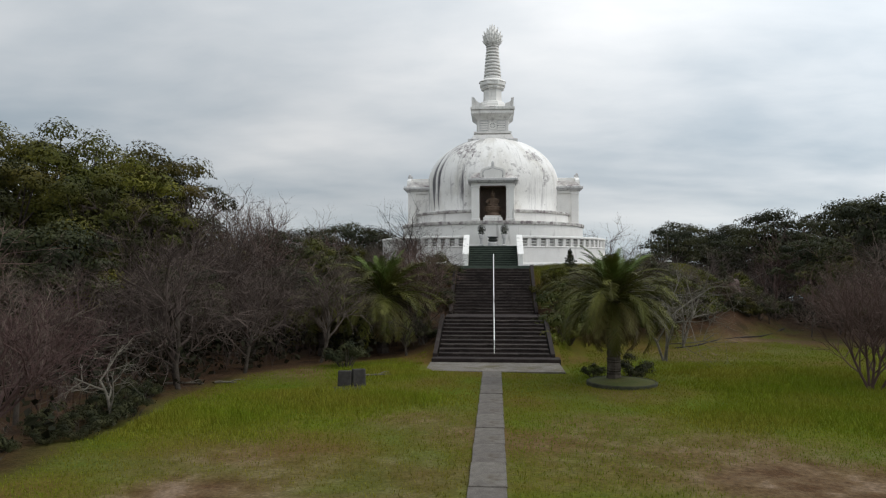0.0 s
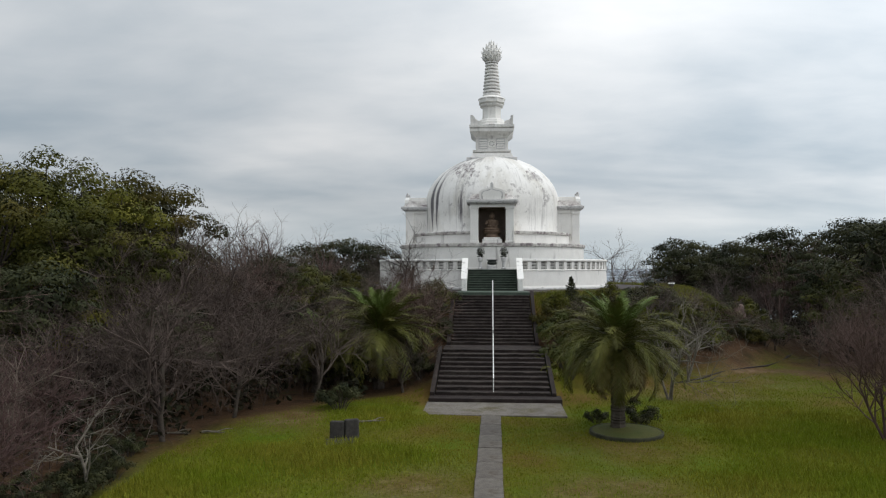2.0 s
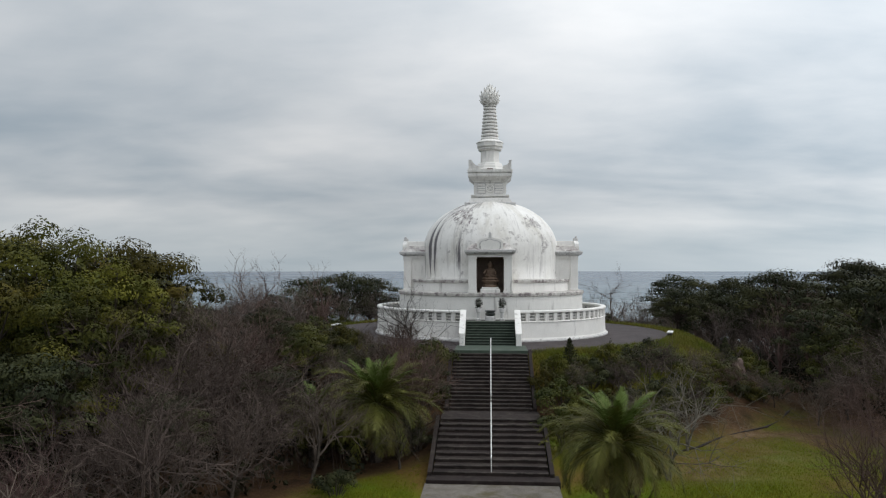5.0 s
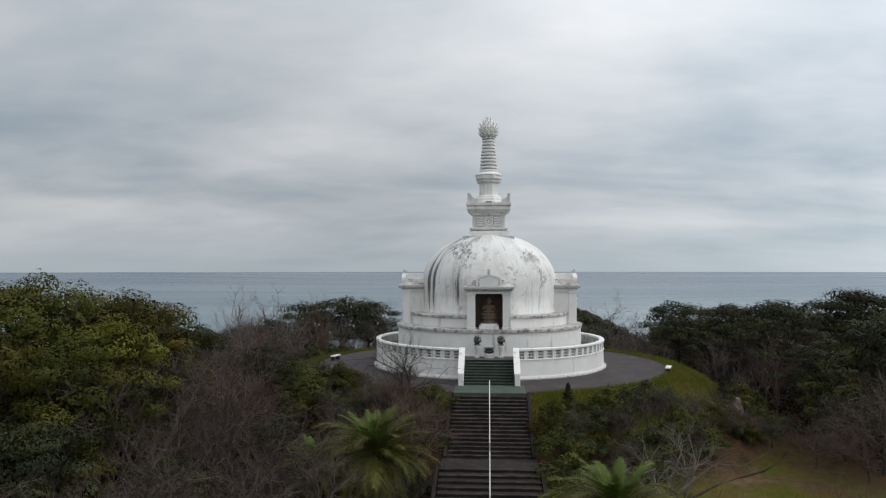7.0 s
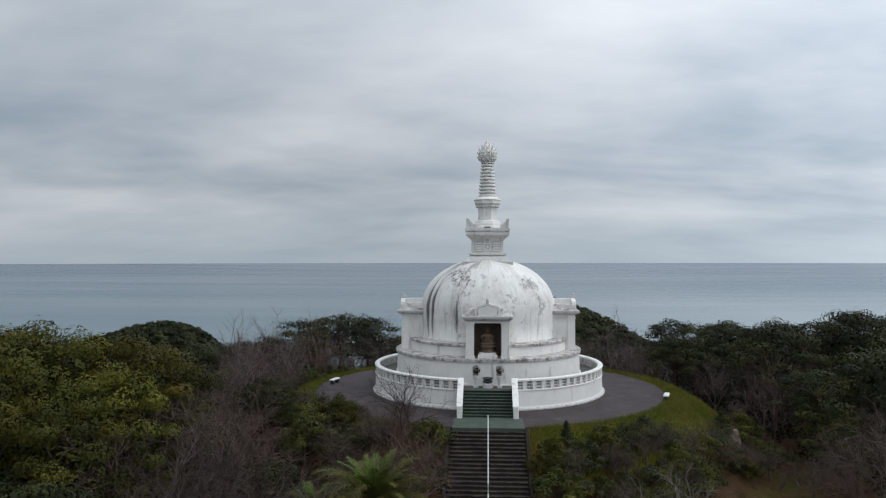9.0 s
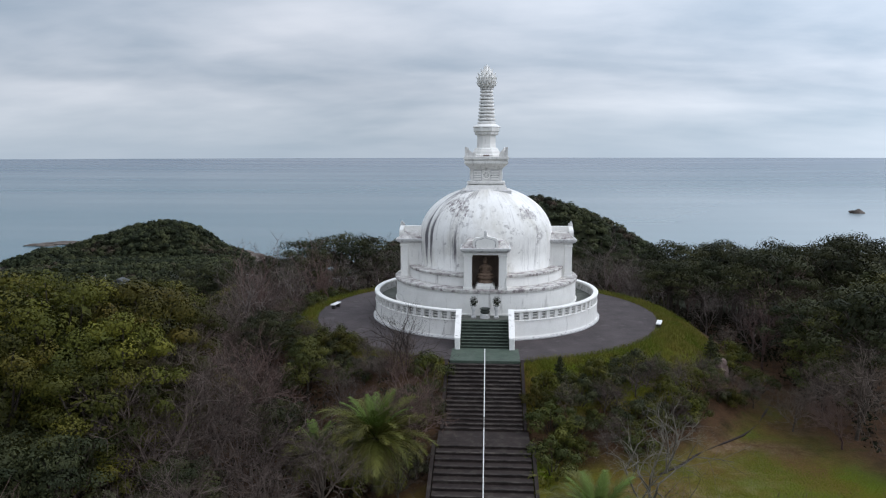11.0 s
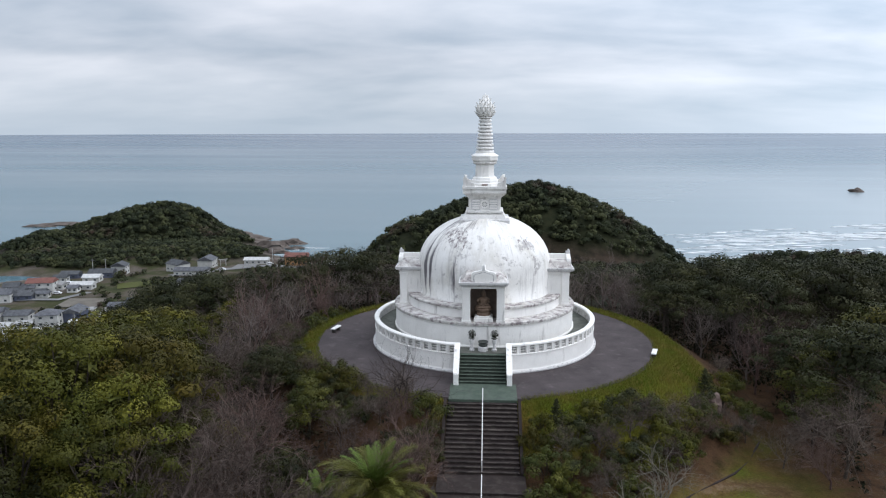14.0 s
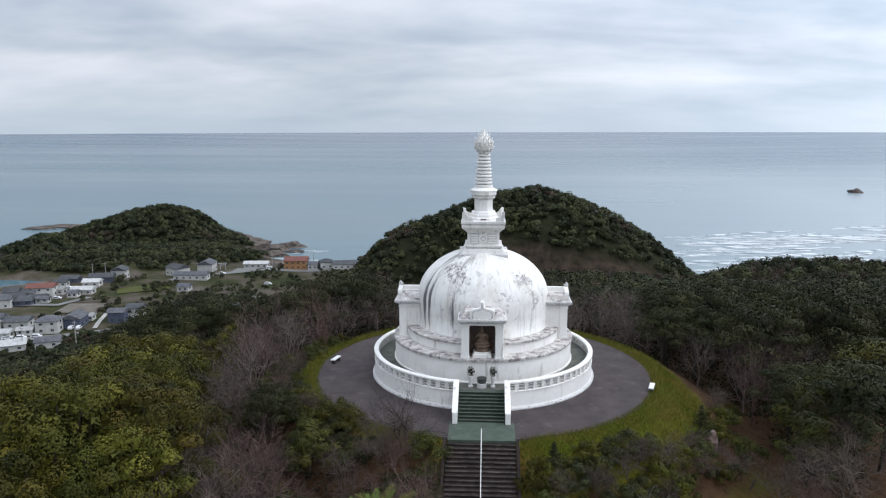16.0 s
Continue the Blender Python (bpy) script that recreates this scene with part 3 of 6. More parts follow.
def ground_material():
    m = bpy.data.materials.new("lawn_and_leaf_litter")
    m.use_nodes = True
    nt, ln = m.node_tree.nodes, m.node_tree.links
    bsdf = nt["Principled BSDF"]
    tc = nt.new("ShaderNodeTexCoord")

    def ns(scale, detail=6.0, offset=0.0):
        mp = nt.new("ShaderNodeMapping")
        mp.inputs["Location"].default_value = (offset, offset * 0.7, 0)
        ln.new(tc.outputs["Object"], mp.inputs[0])
        n = nt.new("ShaderNodeTexNoise")
        n.inputs["Scale"].default_value, n.inputs["Detail"].default_value, n.inputs["Roughness"].default_value = scale, detail, 0.62
        ln.new(mp.outputs[0], n.inputs["Vector"])
        return n.outputs["Fac"]

    def ramp(fac, *stops):
        n = nt.new("ShaderNodeValToRGB")
        e = n.color_ramp.elements
        while len(e) < len(stops):
            e.new(0.5)
        for el, (p, c) in zip(e, stops):
            el.position, el.color = p, (*c, 1)
        ln.new(fac, n.inputs[0])
        return n.outputs[0]

    def mix(fac, a, b, mode="MIX"):
        n = nt.new("ShaderNodeMix")
        n.data_type, n.blend_type = "RGBA", mode
        if isinstance(fac, float):
            n.inputs[0].default_value = fac
        else:
            ln.new(fac, n.inputs[0])
        ln.new(a, n.inputs[6])
        ln.new(b, n.inputs[7])
        return n.outputs[2]

    grass = ramp(ns(0.22), (0.36, (0.068, 0.106, 0.004)), (0.5, (0.09, 0.085, 0.008)), (0.64, (0.106, 0.067, 0.017)))
    def attribute(tag):
        n = nt.new("ShaderNodeAttribute")
        n.attribute_name = tag
        return n.outputs["Fac"]

    dry = attribute("dry")
    fresh = ramp(ns(0.5, 4.0, 7.0), (0.35, (0.075, 0.122, 0.004)), (0.65, (0.115, 0.13, 0.008)))
    grass = mix(attribute("lush"), grass, fresh)
    bare = ramp(ns(1.3), (0.35, (0.075, 0.04, 0.018)), (0.52, (0.125, 0.08, 0.042)), (0.68, (0.2, 0.14, 0.095)))
    grass = mix(dry, grass, bare)
    litter = ramp(ns(0.9), (0.3, (0.022, 0.014, 0.008)), (0.55, (0.066, 0.036, 0.019)), (0.75, (0.04, 0.037, 0.012)))
    # far woodland floor, coloured very dark for the shade between crowns
    shade_floor = ramp(ns(0.3, 4.0, 5.0), (0.35, (0.012, 0.015, 0.007)), (0.65, (0.024, 0.026, 0.012)))
    litter = mix(attribute("wild"), litter, shade_floor)
    at = nt.new("ShaderNodeAttribute")
    at.attribute_name = "lawn"
    col = mix(at.outputs["Fac"], litter, grass)
    field = ramp(ns(0.05, 3.0, 11.0), (0.35, (0.03, 0.036, 0.015)), (0.46, (0.045, 0.047, 0.02)), (0.54, (0.075, 0.063, 0.046)), (0.7, (0.11, 0.097, 0.082)))
    col = mix(attribute("plain"), col, field)
    cut = ramp(ns(0.25, 5.0, 3.0), (0.35, (0.02, 0.016, 0.012)), (0.5, (0.04, 0.029, 0.021)), (0.68, (0.062, 0.046, 0.034)))
    col = mix(attribute("quarry"), col, cut)
    sand = ramp(ns(0.12, 4.0), (0.4, (0.07, 0.055, 0.046)), (0.6, (0.15, 0.128, 0.108)))
    col = mix(attribute("shore"), col, sand)
    fine = ramp(ns(9.0, 4.0), (0.3, (0.62, 0.62, 0.62)), (0.7, (1.25, 1.25, 1.25)))
    col = mix(1.0, col, fine, "MULTIPLY")
    ln.new(col, bsdf.inputs["Base Color"])
    bsdf.inputs["Roughness"].default_value = 0.95
    bsdf.inputs["Specular IOR Level"].default_value = 0.1
    b = nt.new("ShaderNodeBump")
    b.inputs["Strength"].default_value, b.inputs["Distance"].default_value = 0.7, 0.08
    ln.new(ns(6.0), b.inputs["Height"])
    ln.new(b.outputs[0], bsdf.inputs["Normal"])
    return m


mesh.materials[0] = ground_material()
tagged(new("ground", mesh), "grassy hill with brown leaf litter under the trees", "ground", kind="structure")


# ---- the sea ----
def sea_material():
    m = bpy.data.materials.new("sea_water")
    m.use_nodes = True
    nt, ln = m.node_tree.nodes, m.node_tree.links
    bsdf = nt["Principled BSDF"]
    tc = nt.new("ShaderNodeTexCoord")
    mp = nt.new("ShaderNodeMapping")
    mp.inputs["Scale"].default_value = (0.14, 1.0, 1.0)
    ln.new(tc.outputs["Object"], mp.inputs[0])
    big, small = nt.new("ShaderNodeTexNoise"), nt.new("ShaderNodeTexNoise")
    big.inputs["Scale"].default_value, big.inputs["Detail"].default_value = 0.0045, 3.0
    small.inputs["Scale"].default_value, small.inputs["Detail"].default_value = 0.02, 2.0
    for n in (big, small):
        ln.new(mp.outputs[0], n.inputs["Vector"])
    rp = nt.new("ShaderNodeValToRGB")
    rp.color_ramp.elements[0].position, rp.color_ramp.elements[0].color = 0.35, (0.056, 0.117, 0.146, 1)
    rp.color_ramp.elements[1].position, rp.color_ramp.elements[1].color = 0.65, (0.078, 0.145, 0.174, 1)
    ln.new(big.outputs["Fac"], rp.inputs[0])
    # darker and bluer colour farther out along y
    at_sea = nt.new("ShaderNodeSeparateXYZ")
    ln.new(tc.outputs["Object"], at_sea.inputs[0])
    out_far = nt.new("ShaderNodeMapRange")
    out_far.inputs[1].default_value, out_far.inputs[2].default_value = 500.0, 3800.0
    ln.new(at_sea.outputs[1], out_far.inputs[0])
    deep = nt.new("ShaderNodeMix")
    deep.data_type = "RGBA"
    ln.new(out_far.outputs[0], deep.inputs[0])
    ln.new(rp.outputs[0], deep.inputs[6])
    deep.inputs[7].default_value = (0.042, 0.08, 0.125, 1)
    # milky water off the beach; farther right, pale sky reflection put into the colour
    beach, shallow = nt.new("ShaderNodeMapRange"), nt.new("ShaderNodeMapRange")
    beach.inputs[1].default_value, beach.inputs[2].default_value = -20.0, 420.0
    shallow.inputs[1].default_value, shallow.inputs[2].default_value = 1900.0, 420.0
    ln.new(at_sea.outputs[0], beach.inputs[0])
    ln.new(at_sea.outputs[1], shallow.inputs[0])
    pale_mask = nt.new("ShaderNodeMath")
    pale_mask.operation = "MULTIPLY"
    ln.new(beach.outputs[0], pale_mask.inputs[0])
    ln.new(shallow.outputs[0], pale_mask.inputs[1])
    pale_sea = nt.new("ShaderNodeMix")
    pale_sea.data_type = "RGBA"
    ln.new(pale_mask.outputs[0], pale_sea.inputs[0])
    ln.new(deep.outputs[2], pale_sea.inputs[6])
    pale_sea.inputs[7].default_value = (0.33, 0.375, 0.39, 1)
    ln.new(pale_sea.outputs[2], bsdf.inputs["Base Color"])
    rr = nt.new("ShaderNodeMapRange")
    rr.inputs[1].default_value, rr.inputs[2].default_value, rr.inputs[3].default_value, rr.inputs[4].default_value = 0.3, 0.7, 0.2, 0.3
    ln.new(big.outputs["Fac"], rr.inputs[0])
    ln.new(rr.outputs[0], bsdf.inputs["Roughness"])
    bsdf.inputs["IOR"].default_value = 1.33
    b = nt.new("ShaderNodeBump")
    b.inputs["Strength"].default_value, b.inputs["Distance"].default_value = 0.12, 2.0
    ln.new(small.outputs["Fac"], b.inputs["Height"])
    ln.new(b.outputs[0], bsdf.inputs["Normal"])
    return m


def sea_height(d):
    return SEA + 55.0 * max(0.0, (d - 1200) / 3650) ** 2


rings, spokes = [60, 400, 800, 1200, 1600, 2000, 2400, 2800, 3200, 3600, 4000, 4400, 4850], 128
v = [(d * math.sin(math.tau * i / spokes), d * math.cos(math.tau * i / spokes) - 60, sea_height(d)) for d in rings for i in range(spokes)]
f = [(j * spokes + i, (j + 1) * spokes + i, (j + 1) * spokes + (i + 1) % spokes, j * spokes + (i + 1) % spokes) for j in range(len(rings) - 1) for i in range(spokes)]
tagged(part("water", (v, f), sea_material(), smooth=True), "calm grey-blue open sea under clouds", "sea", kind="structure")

# ---- terrace round the stupa ----
terrace = tagged(part("pavement", lathe([(0.0, 0.0), (8, 0.0), (16.2, -0.02), (16.3, -0.25)], 128), ASPHALT, smooth=False), "round dark asphalt terrace with pale cracks and stains", "terrace", kind="structure")
green_pad = tagged(part("pavement", box(-2.55, 2.65, -16.42, -13.0, -0.3, 0.012, 0.01), GREEN_PAINT), "worn green painted landing at the stair head", "landing", kind="structure")


# ---- the stupa ----
stupa = thing("stupa", pose(0, 0, 0), "white weathered concrete stupa with dome and ringed spire", "stupa")
INNER = 1.62
part("floor_slab", lathe([(10.2, 0.3), (10.2, INNER), (8.3, INNER)], 96), FLOOR, stupa, "dark grey walk inside the parapet")
part("lower_drum", lathe([(8.62, INNER - 0.1), (8.62, INNER + 0.12), (8.52, INNER + 0.14), (8.5, 3.52)], 128), WHITE, stupa, smooth=False)
part("lower_ledge", lathe([(8.5, 3.5), (8.62, 3.54), (8.64, 3.76), (8.58, 3.82), (6.9, 3.84)], 128), LEDGE, stupa, "ledge stained dark by rain")
for q in range(4):
    side = (32, radians(90 * q + 9.3), radians(90 * q + 80.7))
    part("upper_drum", lathe([(7.26, 3.8), (7.24, 4.62)], *side), WHITE, stupa)
    part("upper_ledge", lathe([(7.24, 4.6), (7.35, 4.64), (7.37, 4.82), (7.32, 4.87), (5.9, 4.89)], *side), LEDGE, stupa, "ledge stained dark by rain")
dome = [(6.27, 4.86), (6.27, 5.02), (6.2, 5.05), (6.26, 6.4), (6.25, 7.6)]
dome += [(6.25 * math.cos(a), 7.6 + 4.6 * math.sin(a)) for a in [radians(2 + 4 * i) for i in range(23)]]
shell = mesh_of("dome", lathe(dome, 192), DOME, True)


def spot(a, z, at, wide, zc, tall):
    return math.exp(-((a - at) / wide) ** 2 - ((z - zc) / tall) ** 2)


def streaked(a, z):
    """Where rain has drawn dark runs."""
    runs = spot(a, z, -60, 4, 7.5, 3.4) + 0.9 * spot(a, z, -51, 3, 7.8, 3.0) + 0.7 * spot(a, z, -74, 7, 6.5, 3.0) + 0.5 * spot(a, z, -27, 9, 7.5, 3.4) + 0.4 * spot(a, z, 14, 5, 6.3, 1.6) + 0.3 * spot(a, z, 48, 12, 6.5, 3.0) + 0.75 * smooth_step(95, 130, abs(a))
    return runs + 0.45 * spot(a, z, -40, 36, 11.6, 0.9)


def flaked(a, z):
    """Where paint has come off in scales."""
    return spot(a, z, -38, 24, 10.7, 1.0) + 0.55 * spot(a, z, -22, 10, 9.3, 1.5) + 0.85 * spot(a, z, 39, 13, 9.9, 0.9) + 0.5 * spot(a, z, 17, 9, 7.8, 1.8) + 0.55 * spot(a, z, 52, 9, 8.4, 1.6) + 0.5 * spot(a, z, -20, 34, 5.1, 0.3)


spots = [(math.degrees(math.atan2(v.co.x, -v.co.y)), v.co) for v in shell.vertices]
for tag, rule in (("round", lambda a, c: radians(a)), ("down", lambda a, c: c.z if c.z < 7.6 else 7.6 + 5.2 * math.atan2((c.z - 7.6) / 4.6, math.hypot(c.x, c.y) / 6.25)), ("streaked", lambda a, c: streaked(a, c.z)), ("flaked", lambda a, c: flaked(a, c.z))):
    shell.attributes.new(tag, "FLOAT", "POINT").data.foreach_set("value", [rule(a, c) for a, c in spots])
part("dome", shell, DOME, stupa, "white dome with dark vertical rain streaks and peeling paint")
part("crown_base", square_lathe([(2.32, 11.2), (2.32, 11.82), (2.26, 11.88), (1.9, 11.9)]), GREYED, stupa, "grey weathered square slab")
part("crown_step", square_lathe([(2.0, 11.88), (1.95, 12.0), (1.78, 12.32), (1.58, 12.35), (1.58, 12.44), (1.76, 12.46), (1.76, 12.62), (1.45, 12.64)]), CROWN_WHITE, stupa)
crown = part("crown_box", square_lathe([(1.44, 12.6), (1.44, 13.8)]), CROWN_WHITE, stupa)
part("crown_cornice", square_lathe([(1.42, 13.76), (1.54, 13.8), (1.54, 13.88), (1.72, 14.06), (1.94, 14.24), (2.0, 14.32), (2.0, 14.58), (1.93, 14.6), (1.93, 14.66), (2.06, 14.68), (2.06, 14.92), (1.2, 14.95)]), CROWN_WHITE, stupa)
for q in range(4):
    turn = pose(0, 0, 0, 0, 0, 90 * q)
    for x0 in (-1.16, 0.46):
        # shallow plate in grey; its colour gives the shade of a recess
        part("panel", moved(box(x0 - 0.06, x0 + 0.76, -1.455, -1.43, 12.74, 13.74), turn), GREYED, crown, "plate behind the ribs, grey for a recess's shade")
        for i in range(4):
            z0 = 12.82 + 0.22 * i
            part("panel_rib", moved(box(x0, x0 + 0.7, -1.5, -1.43, z0, z0 + 0.13, 0.02), turn), WHITE, crown)
    rim = lathe([(0.27, 0.0), (0.27, 0.07), (0.36, 0.09), (0.38, 0.0)], 24)
    part("emblem_disc", moved(lathe([(0.0, 0.02), (0.3, 0.02), (0.3, 0.0)], 24), turn @ pose(0, -1.44, 13.24, 90)), RECESS, crown, "dark ground of the wheel relief")
    wheel = moved(rim, turn @ pose(0, -1.43, 13.24, 90))
    spokes_geo = [moved(box(-0.03, 0.03, -0.29, 0.29, 0.0, 0.06), turn @ pose(0, -1.43, 13.24, 90) @ pose(0, 0, 0, 0, 0, 45 * s)) for s in range(4)]
    part("wheel_emblem", merge([wheel] + spokes_geo), WHITE, crown, "round eight-spoked relief wheel")
    # upturned corner ears, one along each side of the corner
    ear = [(0.0, 0.0), (0.0, 0.5), (0.03, 0.92), (-0.07, 0.86), (-0.2, 0.63), (-0.42, 0.44), (-0.72, 0.36), (-0.8, 0.24), (-0.8, 0.0)]
    side_a = prism([(1.96 + a, 14.9 + b) for a, b in reversed(ear)], -1.96, -1.72)
    side_b = prism([(-1.71 - a, 14.9 + 0.96 * b) for a, b in ear], -1.95, -1.73)
    part("corner_ear", moved(side_a, turn), CROWN_WHITE, stupa)
    part("corner_ear", moved(side_b, turn), CROWN_WHITE, stupa)
    part("vent", moved(box(-0.28, 0.28, -1.41, -1.3, 14.97, 15.11), turn), NICHE, stupa, "dark slot under the neck")
part("neck_base", lathe([(1.5, 14.93), (1.5, 15.12), (1.34, 15.2), (1.34, 15.42), (1.26, 15.48), (1.2, 15.66), (1.0, 15.74)], 8, a0=radians(22.5), a1=radians(382.5)), WHITE, stupa)
part("neck", lathe([(1.02, 15.66), (0.96, 15.78), (0.93, 16.1), (0.93, 17.0)], 8, a0=radians(22.5), a1=radians(382.5)), WHITE, stupa)
part("cap_lower_band", lathe([(0.94, 16.88), (1.12, 16.95), (1.18, 17.02), (1.18, 17.16), (1.1, 17.2)], 8, a0=radians(22.5), a1=radians(382.5)), CROWN_WHITE, stupa)
part("cap_upper_band", lathe([(1.12, 17.18), (1.26, 17.24), (1.3, 17.3), (1.3, 17.62), (1.22, 17.66)], 8, a0=radians(22.5), a1=radians(382.5)), WHITE, stupa)
part("lotus_cap", lathe([(1.2, 17.6), (1.27, 17.64), (1.24, 17.72), (1.05, 17.82), (0.85, 17.95), (0.6, 17.98)], 64, shape=lambda a: 1 + 0.03 * abs(math.sin(12 * a))), WHITE, stupa, "scalloped lotus cap")
RINGS = 10
for i in range(RINGS):
    z = 17.95 + 3.18 * i / RINGS
    r = 0.86 - 0.28 * i / RINGS
    part("spire_ring", lathe([(r - 0.2, z), (r - 0.05, z + 0.015), (r, z + 0.05), (r, z + 0.17), (r - 0.04, z + 0.21), (r - 0.2, z + 0.225)], 40), WHITE, stupa)
# core in a greyer colour than the rings, for contrast in the gaps
part("spire_core", lathe([(0.72, 17.95), (0.44, 21.2)], 24), GREYED, stupa, "core between the rings, greyer than they are")


def leaf_form(curve, widths, thick=0.05):
    """A pointed, ridged stone leaf that follows a curve of (radius, height)."""
    v, f = [], []
    for (r, z), w in zip(curve, widths):
        v += [(-w, -r, z), (0, -r - thick - 0.3 * w, z), (w, -r, z), (0, -r + thick * 0.6, z)]
    for k in range(len(curve) - 1):
        f += [(k * 4 + e, k * 4 + (e + 1) % 4, k * 4 + 4 + (e + 1) % 4, k * 4 + 4 + e) for e in range(4)]
    return v, f + [(3, 2, 1, 0)]


part("finial_cup", lathe([(0.5, 21.08), (0.6, 21.14), (0.56, 21.22), (0.68, 21.34), (0.74, 21.5), (0.66, 21.56), (0.3, 21.56)], 40, shape=lambda a: 1 + 0.05 * abs(math.sin(6 * a))), CROWN_WHITE, stupa, "lotus cup")
part("finial_jewel", lathe([(0.55, 21.5), (0.68, 21.75), (0.66, 22.1), (0.5, 22.5), (0.26, 22.85), (0.0, 23.05)], 24), WHITE, stupa, smooth=True)
TIERS = (
    (12, 0, [(0.66, 21.38), (0.76, 21.5), (0.84, 21.66), (0.98, 21.78)], [0.17, 0.19, 0.12, 0.01]),
    (12, 15, [(0.7, 21.62), (0.8, 21.85), (0.84, 22.05), (0.98, 22.25)], [0.18, 0.2, 0.13, 0.01]),
    (10, 0, [(0.68, 21.9), (0.74, 22.15), (0.74, 22.4), (0.86, 22.62)], [0.2, 0.22, 0.13, 0.01]),
    (8, 22.5, [(0.6, 22.15), (0.56, 22.45), (0.5, 22.7), (0.55, 22.98)], [0.22, 0.22, 0.13, 0.01]),
    (5, 0, [(0.4, 22.4), (0.34, 22.75), (0.24, 23.0), (0.2, 23.25)], [0.2, 0.18, 0.1, 0.01]),
    (1, 0, [(0.1, 22.9), (0.12, 23.1), (0.04, 23.3), (0.0, 23.42)], [0.1, 0.1, 0.05, 0.01]),
)
for n, off, curve, widths in TIERS:
    for i in range(n):
        part("flame_leaf", moved(leaf_form(curve, widths), pose(0, 0, 0, 0, 0, off + 360 * i / n)), WHITE, stupa)


def porch(q):
    """A niche porch on one side of the drum: two piers, a lintel, cornice and curved gable."""
    p = thing("porch", pose(0, 0, 0, 0, 0, 90 * q) @ pose(0, 0.45 if q % 2 else 0.0, 0), "", "")
    p.parent = stupa
    tagged(p, "white niche porch with a curved gable")
    for s in (-1, 1):
        x0, x1 = (-1.82, -1.13) if s < 0 else (1.13, 1.82)
        part("pier", merge([box(x0, x1, -8.42, -7.72, 3.82, 6.84, 0.03), box(x0 + (0.14 if s < 0 else 0.0), x1 - (0.14 if s > 0 else 0.0), -7.8, -5.6, 3.82, 6.84), box(x0, x1, -6.6, -5.6, 3.82, 6.84, 0.02), box(x0 - 0.05, x1 + 0.05, -8.46, -7.7, 3.83, 4.0, 0.02), box(x0 - 0.05, x1 + 0.05, -8.46, -7.7, 6.64, 6.8, 0.02)]), WHITE, p)
    part("lintel", box(-1.84, 1.84, -8.44, -5.5, 6.78, 7.02, 0.02), WHITE, p)
    part("cornice", merge([box(-1.92, 1.92, -8.56, -5.4, 7.0, 7.1, 0.02), box(-2.05, 2.05, -8.72, -5.3, 7.08, 7.2, 0.02), box(-2.12, 2.12, -8.82, -5.2, 7.19, 7.38, 0.03)]), GREYED, p, "stained stepped cornice")
    v = [(-2.02, -8.7, 7.37), (2.02, -8.7, 7.37), (2.02, -5.0, 7.37), (-2.02, -5.0, 7.37), (-1.72, -8.35, 7.66), (1.72, -8.35, 7.66), (1.72, -5.0, 7.66), (-1.72, -5.0, 7.66), (-1.5, -8.1, 7.92), (1.5, -8.1, 7.92), (1.5, -5.0, 7.92), (-1.5, -5.0, 7.92)]
    f = [(0, 1, 5, 4), (1, 2, 6, 5), (3, 0, 4, 7), (4, 5, 9, 8), (5, 6, 10, 9), (7, 4, 8, 11), (8, 9, 10, 11)]
    part("roof", (v, f), LEDGE, p, "sloping white roof with dark stains")
    arch = [(-1.02, 7.4), (1.02, 7.4), (1.08, 7.85), (1.02, 8.08), (0.85, 8.22), (0.6, 8.27), (0.34, 8.33), (0.12, 8.42), (0.0, 8.45), (-0.12, 8.42), (-0.34, 8.33), (-0.6, 8.27), (-0.85, 8.22), (-1.02, 8.08), (-1.08, 7.85)]
    part("gable", prism(arch, -8.6, -8.22), WHITE, p)
    part("ridge_wall", merge([box(-0.16, 0.16, -8.3, -5.2, 7.85, 8.4, 0.03), box(-0.24, 0.24, -8.3, -5.2, 7.86, 7.98, 0.03)]), WHITE, p, "narrow ridge wall behind the gable")
    part("gable_panel", prism([(x * 0.84, 7.42 + (z - 7.4) * 0.84) for x, z in arch], -8.63, -8.58), GREYED, p, "arched relief band")
    part("gable_field", prism([(x * 0.74, 7.42 + (z - 7.4) * 0.76) for x, z in arch], -8.65, -8.6), WHITE, p)
    part("ridge_finial", merge([box(-0.12, 0.12, -8.62, -8.2, 8.36, 8.66, 0.03), moved(lathe([(0.0, 0.0), (0.1, 0.04), (0.13, 0.13), (0.08, 0.24), (0.0, 0.3)], 12), pose(0, -8.46, 8.58))]), GREYED, p)
    part("niche_back", box(-1.2, 1.2, -6.5, -6.3, 3.84, 6.9), NICHE, p, "dark brown niche wall")
    for s in (-1, 1):
        part("niche_side", box(*((-1.14, -1.1) if s < 0 else (1.1, 1.14)), -8.2, -6.4, 3.86, 6.82), NICHE, p)
    part("niche_ceiling", box(-1.13, 1.13, -8.3, -6.4, 6.74, 6.79), NICHE, p)
    part("pedestal", merge([box(-0.82, 0.82, -8.2, -6.6, 3.83, 4.12, 0.04), box(-0.7, 0.7, -8.1, -6.7, 4.11, 4.28, 0.03)]), WHITE, p)


for q in range(4):
    porch(q)


